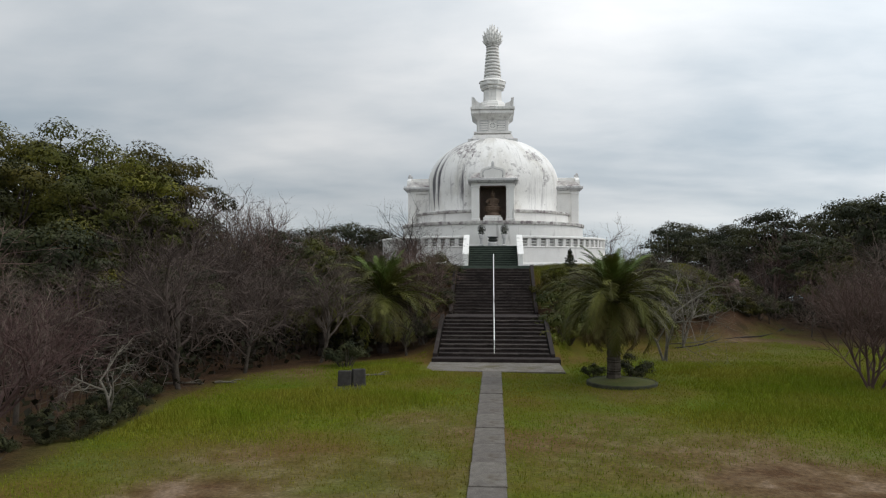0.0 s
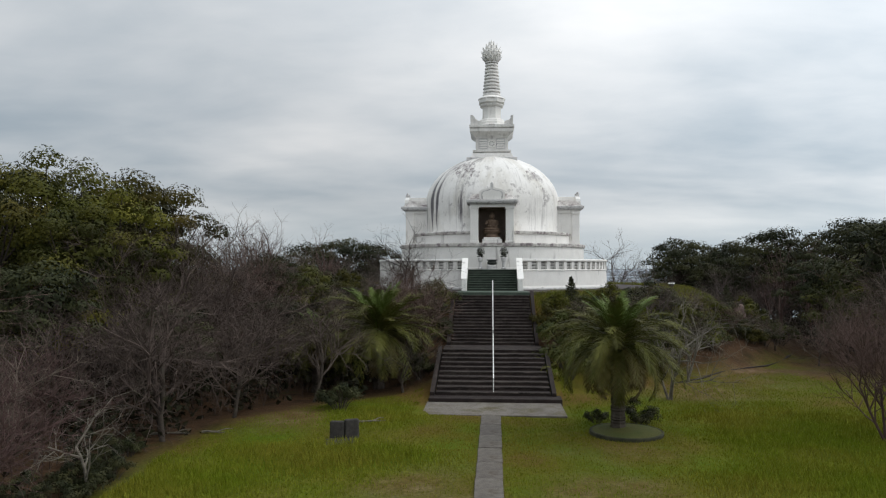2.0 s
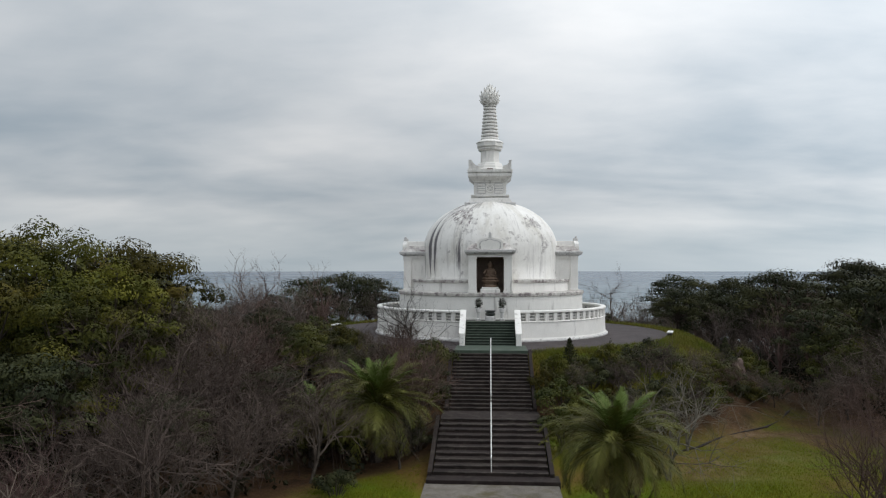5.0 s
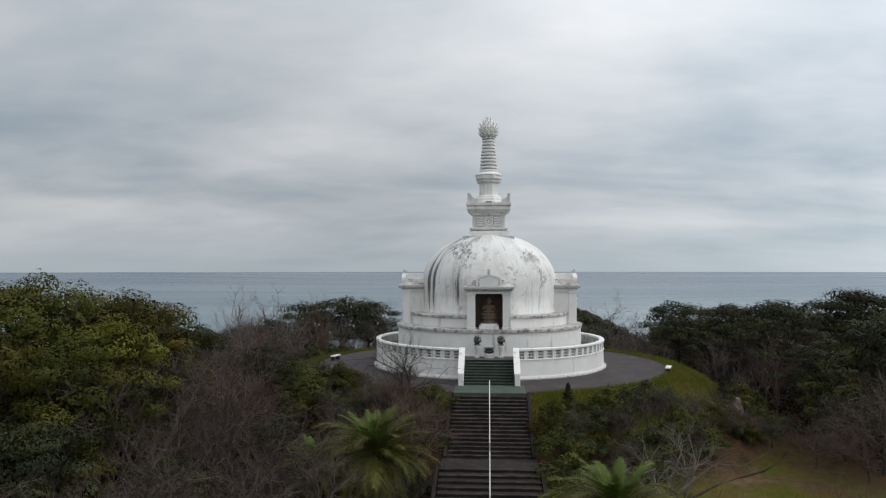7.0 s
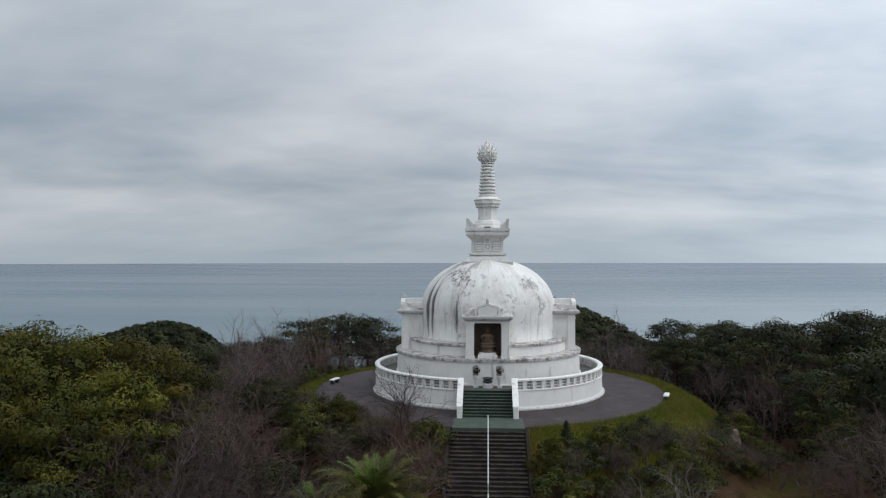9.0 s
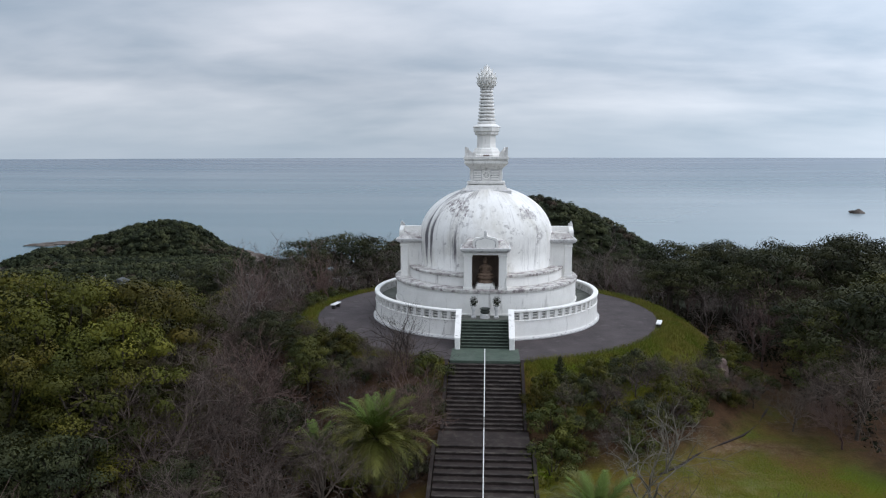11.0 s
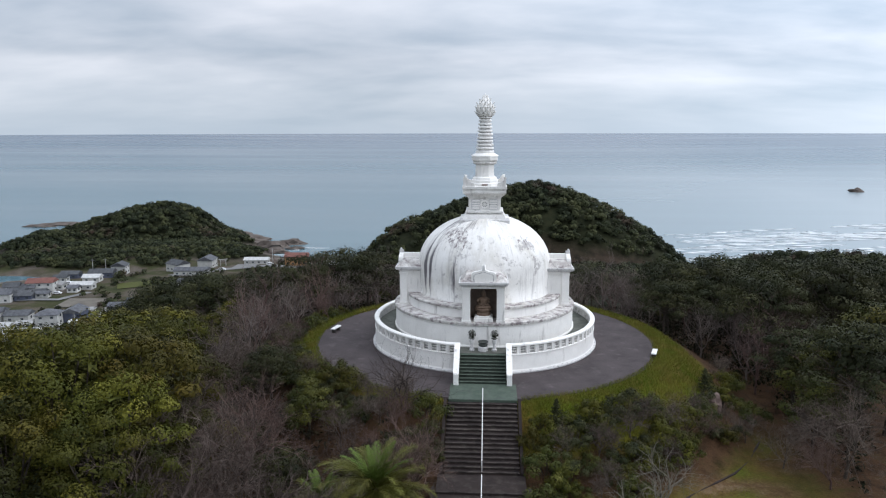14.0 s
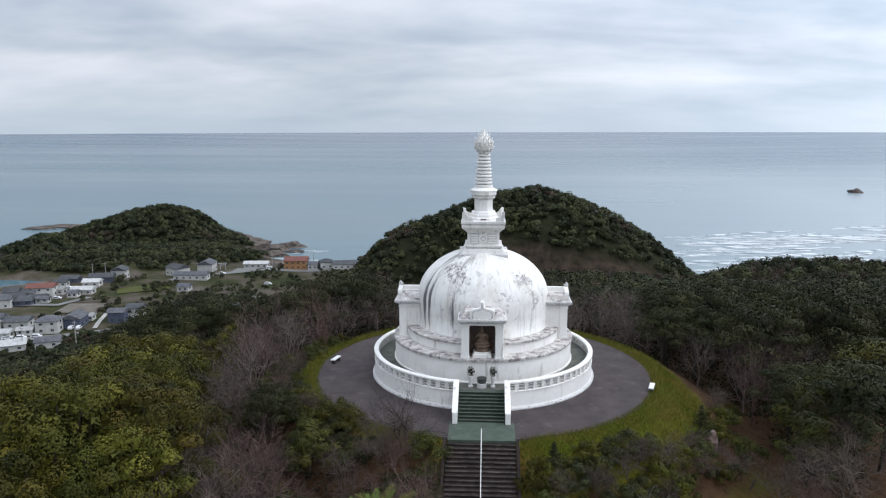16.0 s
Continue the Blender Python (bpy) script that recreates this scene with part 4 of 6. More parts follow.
def seated_figure():
    """A seated statue on a lotus seat, one plain mesh."""
    seat = lathe([(0.62, 0.0), (0.66, 0.1), (0.55, 0.2), (0.5, 0.3), (0.68, 0.42), (0.78, 0.55), (0.6, 0.6), (0.0, 0.6)], 32, shape=lambda a: 1 + 0.04 * abs(math.sin(8 * a)))
    knees = [(x * 1.15, y * 0.8 - 0.08, z) for x, y, z in lathe([(0.0, 0.58), (0.55, 0.6), (0.62, 0.7), (0.5, 0.82), (0.3, 0.9)], 24)[0]], lathe([(0.0, 0.58), (0.55, 0.6), (0.62, 0.7), (0.5, 0.82), (0.3, 0.9)], 24)[1]
    prof = [(0.36, 0.75), (0.36, 0.9), (0.33, 1.05), (0.4, 1.3), (0.42, 1.42), (0.3, 1.52), (0.13, 1.56), (0.12, 1.62)]
    torso = lathe(prof, 24)
    torso = [(x, y * 0.68, z) for x, y, z in torso[0]], torso[1]
    head = lathe([(0.1, 1.58), (0.19, 1.68), (0.22, 1.82), (0.19, 1.95), (0.11, 2.02), (0.11, 2.08), (0.06, 2.14), (0.0, 2.15)], 20)
    arms = []
    for s in (-1, 1):
        arms.append(tube([Vector((s * 0.36, 0, 1.42)), Vector((s * 0.5, -0.05, 1.15)), Vector((s * 0.4, -0.25, 0.95)), Vector((s * 0.08, -0.42, 0.92))], [0.13, 0.12, 0.1, 0.08], 8))
    return merge([seat, knees, torso, head] + arms)


for q in range(4):
    st = part("statue", seated_figure(), BRONZE, None, smooth=True, at=pose(0, 0, 0, 0, 0, 90 * q) @ pose(0, -7.4, 4.28))
    tagged(st, "brown seated stone statue on a lotus seat in its niche", "statue", "niche statues")

# ---- parapet round the drum ----
parapet = thing("parapet", pose(0, 0, 0), "white round parapet with stone rails between posts", "parapet")
GAP = 12.0
A0, A1 = radians(GAP), radians(360 - GAP)
part("base_course", lathe([(10.76, 0.0), (10.76, 0.1), (10.64, 0.19), (10.5, 0.2)], 160, A0, A1), GREYED, parapet, "mould-stained base course")
part("wall", lathe([(10.6, 0.18), (10.55, 0.3), (10.5, 1.5), (10.56, 1.53), (10.56, 1.6), (10.5, 1.63), (10.2, 1.63), (10.2, 0.2)], 160, A0, A1), WHITE, parapet)
# back wall darker than the posts, so the gaps read as shaded
part("inner_wall", lathe([(10.24, 1.6), (10.24, 2.3), (10.18, 2.3), (10.18, 1.6)], 160, A0, A1), RECESS, parapet, "grey back of the recesses, coloured dark for shade and mould")
part("coping", lathe([(10.18, 2.26), (10.55, 2.26), (10.6, 2.3), (10.6, 2.42), (10.54, 2.47), (10.2, 2.47), (10.14, 2.42), (10.14, 2.3), (10.18, 2.26)], 160, A0, A1), WHITE, parapet)
BAYS = 74
post_mesh = mesh_of("post", box(-0.165, 0.165, -0.14, 0.1, 0.0, 0.66, 0.015), WHITE)
bar_mesh = mesh_of("rail", prism([(-0.27, -0.042), (0.27, -0.042), (0.27, 0.042), (-0.27, 0.042)], -0.03, 0.16), CROWN_WHITE)
for i in range(BAYS + 1):
    a = A0 + (A1 - A0) * i / BAYS
    part("post", post_mesh, WHITE, parapet, at=pose(0, 0, 0, 0, 0, math.degrees(a)) @ pose(0, -10.38, 1.62))
    if i < BAYS:
        b = a + 0.5 * (A1 - A0) / BAYS
        for z in (1.82, 2.06):
            part("rail", bar_mesh, WHITE, parapet, at=pose(0, 0, 0, 0, 0, math.degrees(b)) @ pose(0, -10.38, z))

# ---- upper steps with their white cheek walls ----
steps = thing("staircase", pose(0, 0, 0), "short dark green staircase up to the stupa", "staircase")
N_UP, TREAD_UP = 9, 0.31
for i in range(N_UP):
    y0, z1 = -13.0 + TREAD_UP * i, 0.18 * (i + 1)
    st = part("step", box(-1.92, 1.92, y0, -10.1, z1 - 0.18, z1 - 0.035, 0.0), GREEN_STEP, steps)
    part("nosing", box(-1.92, 1.92, y0 - 0.03, y0 + 0.07, z1 - 0.035, z1, 0.01), NOSE, st, "worn pale green nosing")
    part("tread", box(-1.92, 1.92, y0 + 0.07, y0 + TREAD_UP + 0.02, z1 - 0.04, z1 - 0.004), GREEN_PAINT if i == N_UP - 1 else GREEN_STEP, st)
for s in (-1, 1):
    x0, x1 = (-2.32, -1.95) if s < 0 else (1.95, 2.32)
    outline = [(-13.25, 0.0), (-10.1, 0.0), (-10.1, 2.42), (-10.45, 2.42), (-13.25, 0.86)]
    v = [(x, y, z) for x in (x0, x1) for y, z in outline]
    n = len(outline)
    f = [tuple(range(n)), tuple(range(2 * n - 1, n - 1, -1))] + [((i + 1) % n, i, n + i, n + (i + 1) % n) for i in range(n)]
    cheek = tagged(part("cheek_wall", (v, f), WHITE), "white sloping cheek wall beside the green steps", "stair wall", "cheek walls", "structure")
    cap = [(-13.3, 0.86), (-10.45, 2.45), (-10.1, 2.45), (-10.1, 2.53), (-10.48, 2.53), (-13.34, 0.94)]
    v = [(x, y, z) for x in (x0 - 0.05, x1 + 0.05) for y, z in cap]
    n = len(cap)
    f = [tuple(range(n)), tuple(range(2 * n - 1, n - 1, -1))] + [((i + 1) % n, i, n + i, n + (i + 1) % n) for i in range(n)]
    part("coping", (v, f), WHITE, cheek)
    part("end_post", box(x0 - 0.02, x1 + 0.02, -13.42, -13.14, 0.0, 0.92, 0.03), WHITE, cheek)

# ---- long stairs up the bank ----
stairs = thing("staircase", pose(0, 0, 0), "long dark mossy concrete staircase up the bank", "staircase")
HALF = 2.62


def flight(y0, z0, count, rise, tread, half0, half1):
    for i in range(count):
        h = half0 + (half1 - half0) * i / max(1, count - 1)
        y, z = y0 + tread * i, z0 + rise * (i + 1)
        st = part("step", box(-h, h, y, y + tread + 0.3, z - rise - 0.12, z - 0.05), STEP, stairs)
        part("nosing", box(-h, h, y - 0.025, y + 0.09, z - 0.055, z, 0.012), STEP_EDGE, st)
        part("tread", box(-h, h, y + 0.09, y + tread + 0.02, z - 0.055, z - 0.008, 0.0), STEP, st)


part("bottom_step", box(-3.28, 3.5, -31.1, -30.0, -5.2, -4.87, 0.02), STEP, stairs)
flight(-30.2, -4.87, 10, 0.175, 0.62, 2.98, 2.98)
part("landing", box(-2.98, 2.98, -24.0, -22.1, -3.5, -3.124, 0.0), STEP, stairs)
flight(-22.15, -3.12, 17, 0.1835, 0.36, 2.62, 2.62)
for s in (-1, 1):
    for y0, y1, z0, z1, h in ((-30.3, -24.2, -4.7, -2.98, 3.05), (-22.2, -16.4, -2.95, 0.1, 2.68)):
        side = [(y0, z0 - 1.2), (y1, z1 - 1.2), (y1, z1), (y0, z0)]
        v = [(s * x, y, z) for x in (h, h + 0.22) for y, z in side]
        f = [(0, 1, 2, 3), (7, 6, 5, 4), (1, 0, 4, 5), (2, 1, 5, 6), (3, 2, 6, 7), (0, 3, 7, 4)]
        part("kerb", (v, f), STEP, stairs, "dark concrete side kerb")
rail = thing("handrail", pose(0, 0, 0), "thin white painted steel handrail down the middle of the stairs", "handrail")
for pts in (((0.03, -30.1, -4.0), (0.03, -23.8, -2.28)), ((0.03, -22.05, -2.2), (0.03, -16.2, 0.85))):
    a, b = Vector(pts[0]), Vector(pts[1])
    part("top_rail", tube([a, b], [0.032, 0.032], 8), RAILPAINT, rail)
    n = 4
    for i in range(n):
        p = a.lerp(b, i / (n - 1))
        part("post", tube([p - Vector((0, 0, 0.95)), p], [0.025, 0.025], 6), RAILPAINT, rail)

# ---- pad and path on the lawn ----
tagged(part("pavement", box(-3.35, 3.42, -34.2, -30.95, -5.3, -5.055, 0.02), GRAVEL), "pale gravelly concrete pad at the stair foot", "paving", kind="structure")
path = tagged(new("path"), "narrow concrete slab path across the lawn", "path", kind="structure")
slab_mesh = mesh_of("slab", box(-0.45, 0.45, -0.985, 0.985, -0.2, 0.05, 0.015), CONCRETE)
for i in range(16):
    part("slab", slab_mesh, CONCRETE, path, at=pose(-0.1 - 0.012 * i, -35.2 - 2.0 * i, LAWN + 0.01 * (i % 3), 0.3 * (i % 3 - 1), 0, 0.4 * (i % 2)))


def bench(x, y, turn):
    b = thing("bench", pose(x, y, 0, 0, 0, turn), "pale concrete bench on the terrace", "bench", "terrace benches")
    part("seat", box(-0.75, 0.75, -0.22, 0.22, 0.36, 0.46, 0.03), RAILPAINT, b)
    for s in (-0.5, 0.5):
        part("leg", box(s - 0.1, s + 0.1, -0.18, 0.18, -0.03, 0.37, 0.02), STONE, b)


bench(-14.9, 1.3, 75)
bench(15.35, -5.0, 72)

# ---- plants ----
def leaf_cloud(rng, centre, radius, count, size, squash=0.75, up=0.6):
    """Loose folded leaves in a lumpy ball."""
    v, f = [], []
    for _ in range(count):
        d = Vector((rng.gauss(0, 1), rng.gauss(0, 1), rng.gauss(0, 1))).normalized()
        p = centre + Vector((d.x, d.y, d.z * squash)) * radius * rng.uniform(0.45, 1.05)
        n = (d + Vector((rng.uniform(-0.8, 0.8), rng.uniform(-0.8, 0.8), up + rng.uniform(-0.5, 0.5)))).normalized()
        u = n.orthogonal().normalized()
        u.rotate(Matrix.Rotation(rng.uniform(0, 6.28), 3, n))
        w = n.cross(u)
        s = size * rng.uniform(0.6, 1.3)
        k = len(v)
        v += [p - u * s, p - w * s * 0.5 + n * s * 0.12, p + u * s, p + w * s * 0.5 + n * s * 0.12]
        f.append((k, k + 1, k + 2, k + 3))
    return v, f


def puff(rng, centre, radius, leaves, size, squash=0.75):
    """A rounded clump of small pointed leaves, thickest near its lumpy outside."""
    v, f = [], []
    off = Vector((rng.uniform(0, 50), rng.uniform(0, 50), 0))
    for _ in range(leaves):
        th, ph = rng.uniform(0, 6.283), math.acos(rng.uniform(-0.35, 1))
        d = Vector((math.sin(ph) * math.cos(th), math.sin(ph) * math.sin(th), math.cos(ph)))
        q = (0.85 + 0.5 * noise.noise(d * 1.6 + off)) * (1 - 0.45 * rng.random() ** 2.6)
        p = centre + Vector((d.x, d.y, d.z * squash)) * radius * q
        nrm = (d + Vector((rng.uniform(-0.32, 0.32), rng.uniform(-0.32, 0.32), rng.uniform(-0.1, 0.4)))).normalized()
        u = nrm.orthogonal().normalized()
        u.rotate(Matrix.Rotation(rng.uniform(0, 6.28), 3, nrm))
        w = nrm.cross(u)
        s = size * rng.uniform(0.6, 1.3)
        k = len(v)
        v += [p - u * s * 0.8 - w * s * 0.5, p - u * s * 0.6 + w * s * 0.6, p + u * s]
        f.append((k, k + 1, k + 2))
    return v, f


def grow(rng, p, d, length, radius, level, top, out, tips, kids, spread=(28, 62), lift=0.12, wobble=0.16, shrink=(0.55, 0.78)):
    segs = (5, 4, 3, 1, 2)[level]
    pts, dirs = [p.copy()], [d.copy()]
    for _ in range(segs):
        d = (d + Vector((rng.gauss(0, wobble), rng.gauss(0, wobble), rng.gauss(0, wobble) + lift))).normalized()
        p = p + d * (length / segs)
        pts.append(p.copy())
        dirs.append(d.copy())
    if level == 4:
        # a twig with two side shoots, each one thin blade
        side = d.orthogonal().normalized()
        side.rotate(Matrix.Rotation(rng.uniform(0, 6.28), 3, d))
        a, b = pts[0], pts[-1]
        mid = a.lerp(b, 0.45)
        for q0, q1, w in ((a, b, radius), (mid, mid + (d + side * 0.8).normalized() * length * 0.5, radius * 0.7), (a.lerp(b, 0.7), b + (d * 0.6 - side * 0.9).normalized() * length * 0.4, radius * 0.7)):
            cross = (q1 - q0).cross(side + Vector((0.3, 0.2, 0.5))).normalized() * w
            out.append(([q0 - cross, q0 + cross, q1], [(0, 1, 2)]))
        return
    end = 0.6 if level < top else 0.35
    out.append(tube(pts, [radius * (1 - (1 - end) * i / segs) for i in range(segs + 1)], (7, 5, 4, 3, 3, 3)[level]))
    if level == top:
        tips.append(pts[-1])
        return
    n = kids[level]
    for i in range(n):
        t = 0.32 + 0.68 * (i + rng.random()) / n if level else 0.3 + 0.7 * (i + rng.random()) / n
        j = min(segs, max(1, round(t * segs)))
        base, dd = pts[j], dirs[j]
        axis = dd.orthogonal().normalized()
        axis.rotate(Matrix.Rotation(i * 2.4 + rng.uniform(-0.7, 0.7), 3, dd))
        nd = dd.copy()
        nd.rotate(Matrix.Rotation(radians(rng.uniform(*spread)), 3, axis))
        grow(rng, base, nd, length * rng.uniform(*shrink), radius * 0.54, level + 1, top, out, tips, kids, spread, lift, wobble, shrink)


def bare_tree_meshes(seed, tall, kids=(6, 5, 4, 7), mat=None, stems=1, lift=0.14, spread=(25, 58)):
    rng = random.Random(seed)
    out, tips, trunks = [], [], []
    for s in range(stems):
        d = Vector((rng.uniform(-0.1, 0.1), rng.uniform(-0.1, 0.1), 1)) if stems == 1 else Vector((math.cos(s * 6.28 / stems) * 0.45, math.sin(s * 6.28 / stems) * 0.45, 1))
        o = []
        grow(rng, Vector((0.12 * s, 0.05 * s, -0.3)), d.normalized(), tall * 0.46, tall * (0.0165 if stems == 1 else 0.011), 0, 4, o, tips, kids, spread, lift, 0.15, (0.58, 0.8))
        trunks.append(o[0])
        out += o[1:]
    return mesh_of("trunk", merge(trunks), mat or BARK, True), mesh_of("limbwork", merge(out), mat or TWIG)


def crowned_tree_meshes(seed, tall, reach, leaf_mat, leaf, lobes, per, low=0.4, lobe=0.36, squash=0.75, under=0.3):
    """A domed crown of leaf lobes, each on a limb of its own."""
    rng = random.Random(seed)
    high = tall * (1 - low) - reach * lobe * squash
    fork = Vector((rng.uniform(-0.3, 0.3), rng.uniform(-0.3, 0.3), tall * low))
    wood_parts = [tube([Vector((0, 0, -0.3)), fork * 0.5 + Vector((rng.uniform(-0.2, 0.2), rng.uniform(-0.2, 0.2), 0)), fork], [tall * 0.024, tall * 0.018, tall * 0.015], 7)]
    crown = []
    for i in range(lobes):
        u = (i + 0.5) / lobes
        cz = 1 - u * (1 + under)
        th, q = i * 2.4 + rng.uniform(-0.4, 0.4), rng.uniform(0.8, 1.04) if cz < 0.75 else rng.uniform(0.78, 0.92)
        h = math.sqrt(1 - cz * cz)
        c = fork + Vector((math.cos(th) * h * reach * q, math.sin(th) * h * reach * q, cz * high * q))
        mid = fork.lerp(c, 0.55) + Vector((rng.uniform(-0.3, 0.3), rng.uniform(-0.3, 0.3), -0.25))
        wood_parts.append(tube([fork * rng.uniform(0.75, 1.0), mid, c], [tall * 0.008, tall * 0.005, tall * 0.002], 4))
        crown.append(puff(rng, c, reach * lobe * (rng.uniform(0.75, 1.3) if cz < 0.75 else rng.uniform(1.0, 1.35)), round(per * rng.uniform(0.8, 1.15)), leaf, squash))
    crown.append(puff(rng, fork + Vector((0, 0, high * 0.25)), reach * 0.62, per, leaf * 2.4, high / reach))
    return mesh_of("trunk", merge(wood_parts), BARK), toned(mesh_of("crown", merge(crown), leaf_mat), crown, rng)


def shrub_meshes(seed, size, leaf_mat, leaf=0.058, lumps=15, per=210):
    rng = random.Random(seed)
    stems, crown = [], []
    for _ in range(lumps):
        a, r = rng.uniform(0, 6.28), size * math.sqrt(rng.random())
        c = Vector((math.cos(a) * r, math.sin(a) * r, size * rng.uniform(0.35, 1.15) * (1.15 - 0.6 * r / size)))
        stems.append(tube([Vector((c.x * 0.15, c.y * 0.15, -0.2)), c * 0.55, c], [0.035, 0.025, 0.01], 4))
        crown.append(puff(rng, c, size * rng.uniform(0.26, 0.46), per, leaf, 0.9))
    return mesh_of("woody_base", merge(stems), BARK), toned(mesh_of("foliage", merge(crown), leaf_mat), crown, rng)


def plant(kind, meshes, names, at, label, category, group):
    t = thing(kind, at, label, category, group)
    for me, nm in zip(meshes, names):
        part(nm, me, None, t)
    return t


def on_ground(x, y, scale=1.0, turn=0.0, sink=0.0):
    return pose(x, y, ground_height(x, y) - sink, 0, 0, turn) @ Matrix.Scale(scale, 4)


BARE = [bare_tree_meshes(s, 8.0, (6, 5, 5, 8), lift=0.1, spread=(28, 64)) for s in (11, 12, 13, 14)] + [bare_tree_meshes(15, 8.0, (6, 5, 5, 8), TWIG_RED)]
BARE_FAR = [bare_tree_meshes(s, 8.0, (5, 4, 4, 5), TWIG_GREY) for s in (16, 17)] + [bare_tree_meshes(18, 8.0, (5, 4, 4, 4), TWIG_RED)]
OLIVE = [crowned_tree_meshes(s, 10.0, 3.3, LEAF_OLIVE, 0.072, 38, 520, lobe=0.27) for s in (21, 22, 23)]
OLIVE_FAR = [crowned_tree_meshes(s, 10.0, 3.3, LEAF_OLIVE, 0.12, 28, 200, lobe=0.3) for s in (24, 25)]
GREEN = [crowned_tree_meshes(s, 9.0, 3.0, LEAF_GREEN, 0.12, 20, 300) for s in (31, 32)]
DARK = [crowned_tree_meshes(s, 10.5, 3.6, LEAF_DARK, 0.115, 24, 330, 0.52, 0.4, 0.5, 0.1) for s in (41, 42, 43)]
SHRUB = [shrub_meshes(s, 1.2, LEAF_GREEN) for s in (51, 52)] + [shrub_meshes(53, 1.2, LEAF_OLIVE), shrub_meshes(54, 1.2, LEAF_DARK)]
KINDS = {
    "bare": ("bare_tree", BARE, ("trunk", "limbwork"), "leafless grey-brown deciduous tree with fine twigs", "bare tree", "bare woodland trees"),
    "olive": ("broadleaf_tree", OLIVE, ("trunk", "crown"), "evergreen tree with olive-green leaf clumps", "tree", "evergreen woodland trees"),
    "green": ("broadleaf_tree", GREEN, ("trunk", "crown"), "evergreen tree with deep green leaves", "tree", "evergreen woodland trees"),
    "dark": ("spreading_tree", DARK, ("trunk", "crown"), "dark flat-topped evergreen tree with spreading layers", "tree", "dark woodland trees"),
    "shrub": ("shrub", SHRUB, ("woody_base", "foliage"), "dense leafy shrub on the bank", "shrub", "bank shrubs"),
}


def put(kind, x, y, scale, which=None, rng=random):
    name, meshes, names, label, category, group = KINDS[kind]
    if kind == "bare" and which is None and math.hypot(x, y + 68.8) > 64:
        meshes = BARE_FAR
    if kind == "olive" and which is None and math.hypot(x, y + 68.8) > 62:
        meshes = OLIVE_FAR
    i = rng.randrange(len(meshes)) if which is None else which
    return plant(name, meshes[i], names, on_ground(x, y, scale, rng.uniform(0, 360), 0.1), label, category, group)


def in_view(x, y, slack=3.0):
    dx, dy = x, y + 68.8
    a = math.degrees(math.atan2(dx, dy))
    return -36.5 - slack < a < 28.5 + slack and dy > 8


wood = random.Random(77)
taken = [(-6.4, -26.2, 3.2), (-9.8, -28.0, 2.4), (9.4, -24.6, 2.0), (3.9, -25.0, 2.5), (4.2, -22.0, 2.0), (-9.5, -27.0, 2.5), (-6.0, -27.5, 3.0)]


def free(x, y, gap):
    if any((x - a) ** 2 + (y - b) ** 2 < (gap * 0.5 + g * 0.5) ** 2 for a, b, g in taken):
        return False
    taken.append((x, y, gap))
    return True


def wooded(x, y):
    r = math.hypot(x, y)
    if r < 19.5 and y > -8:
        return False
    if y < -8:
        if x < 0:
            return r > 20.5 and x < (lawn_edge_left(y) - 0.6 if y < -27 else -4.5)
        return x > 26.5 + 1.5 * smooth_step(-20, -45, y) and r > 28
    return r > (20.5 if x < 0 else 22.0 + 5.0 * smooth_step(12, -6, y))


DARK_TOPS = ((-30, 4.6), (0, 6.8), (10, 7.1), (20, 5.6), (30, 3.0), (44, 0.3))
BACK_TOPS = ((-10, 4.6), (10, 4.6), (20, 3.6), (32, 1.3), (44, -1.2))
OLIVE_TOPS = ((-42, 4.0), (-37, 5.6), (-33, 7.2), (-25, 8.4), (-15, 7.6), (-5, 5.0), (10, 1.2), (22, -1.0))
for x, y, top, which in ((-25.6, -28.0, 9.9, 0), (-21.2, -25.5, 8.8, 1), (-29.6, -27.0, 10.2, 1), (-24.2, -23.0, 8.6, 2), (-20.8, -32.4, 6.0, 0), (-25.4, -33.0, 7.0, 2), (-21.0, -29.5, 7.4, 1)):
    taken.append((x, y, 3.2))
    put("olive", x, y, (top - ground_height(x, y)) / 10.0, which, wood)
for x, y, top, which in ((-22.2, 18.6, 5.6, 0), (-18.4, 19.9, 6.4, 1), (-15.4, 22.0, 5.8, 2), (-26.5, 17.5, 3.6, 2), (-24.0, -37.0, 3.2, 0), (-20.6, -36.6, 2.8, 1), (-27.6, -36.4, 3.6, 1), (-22.2, -39.6, 1.6, 2), (28.2, -4.2, 3.4, 1), (21.8, 16.2, 6.1, 1), (28.6, 6.0, 6.6, 0)):
    taken.append((x, y, 3.4))
    put("dark", x, y, (top - ground_height(x, y)) / 10.5, which, wood)
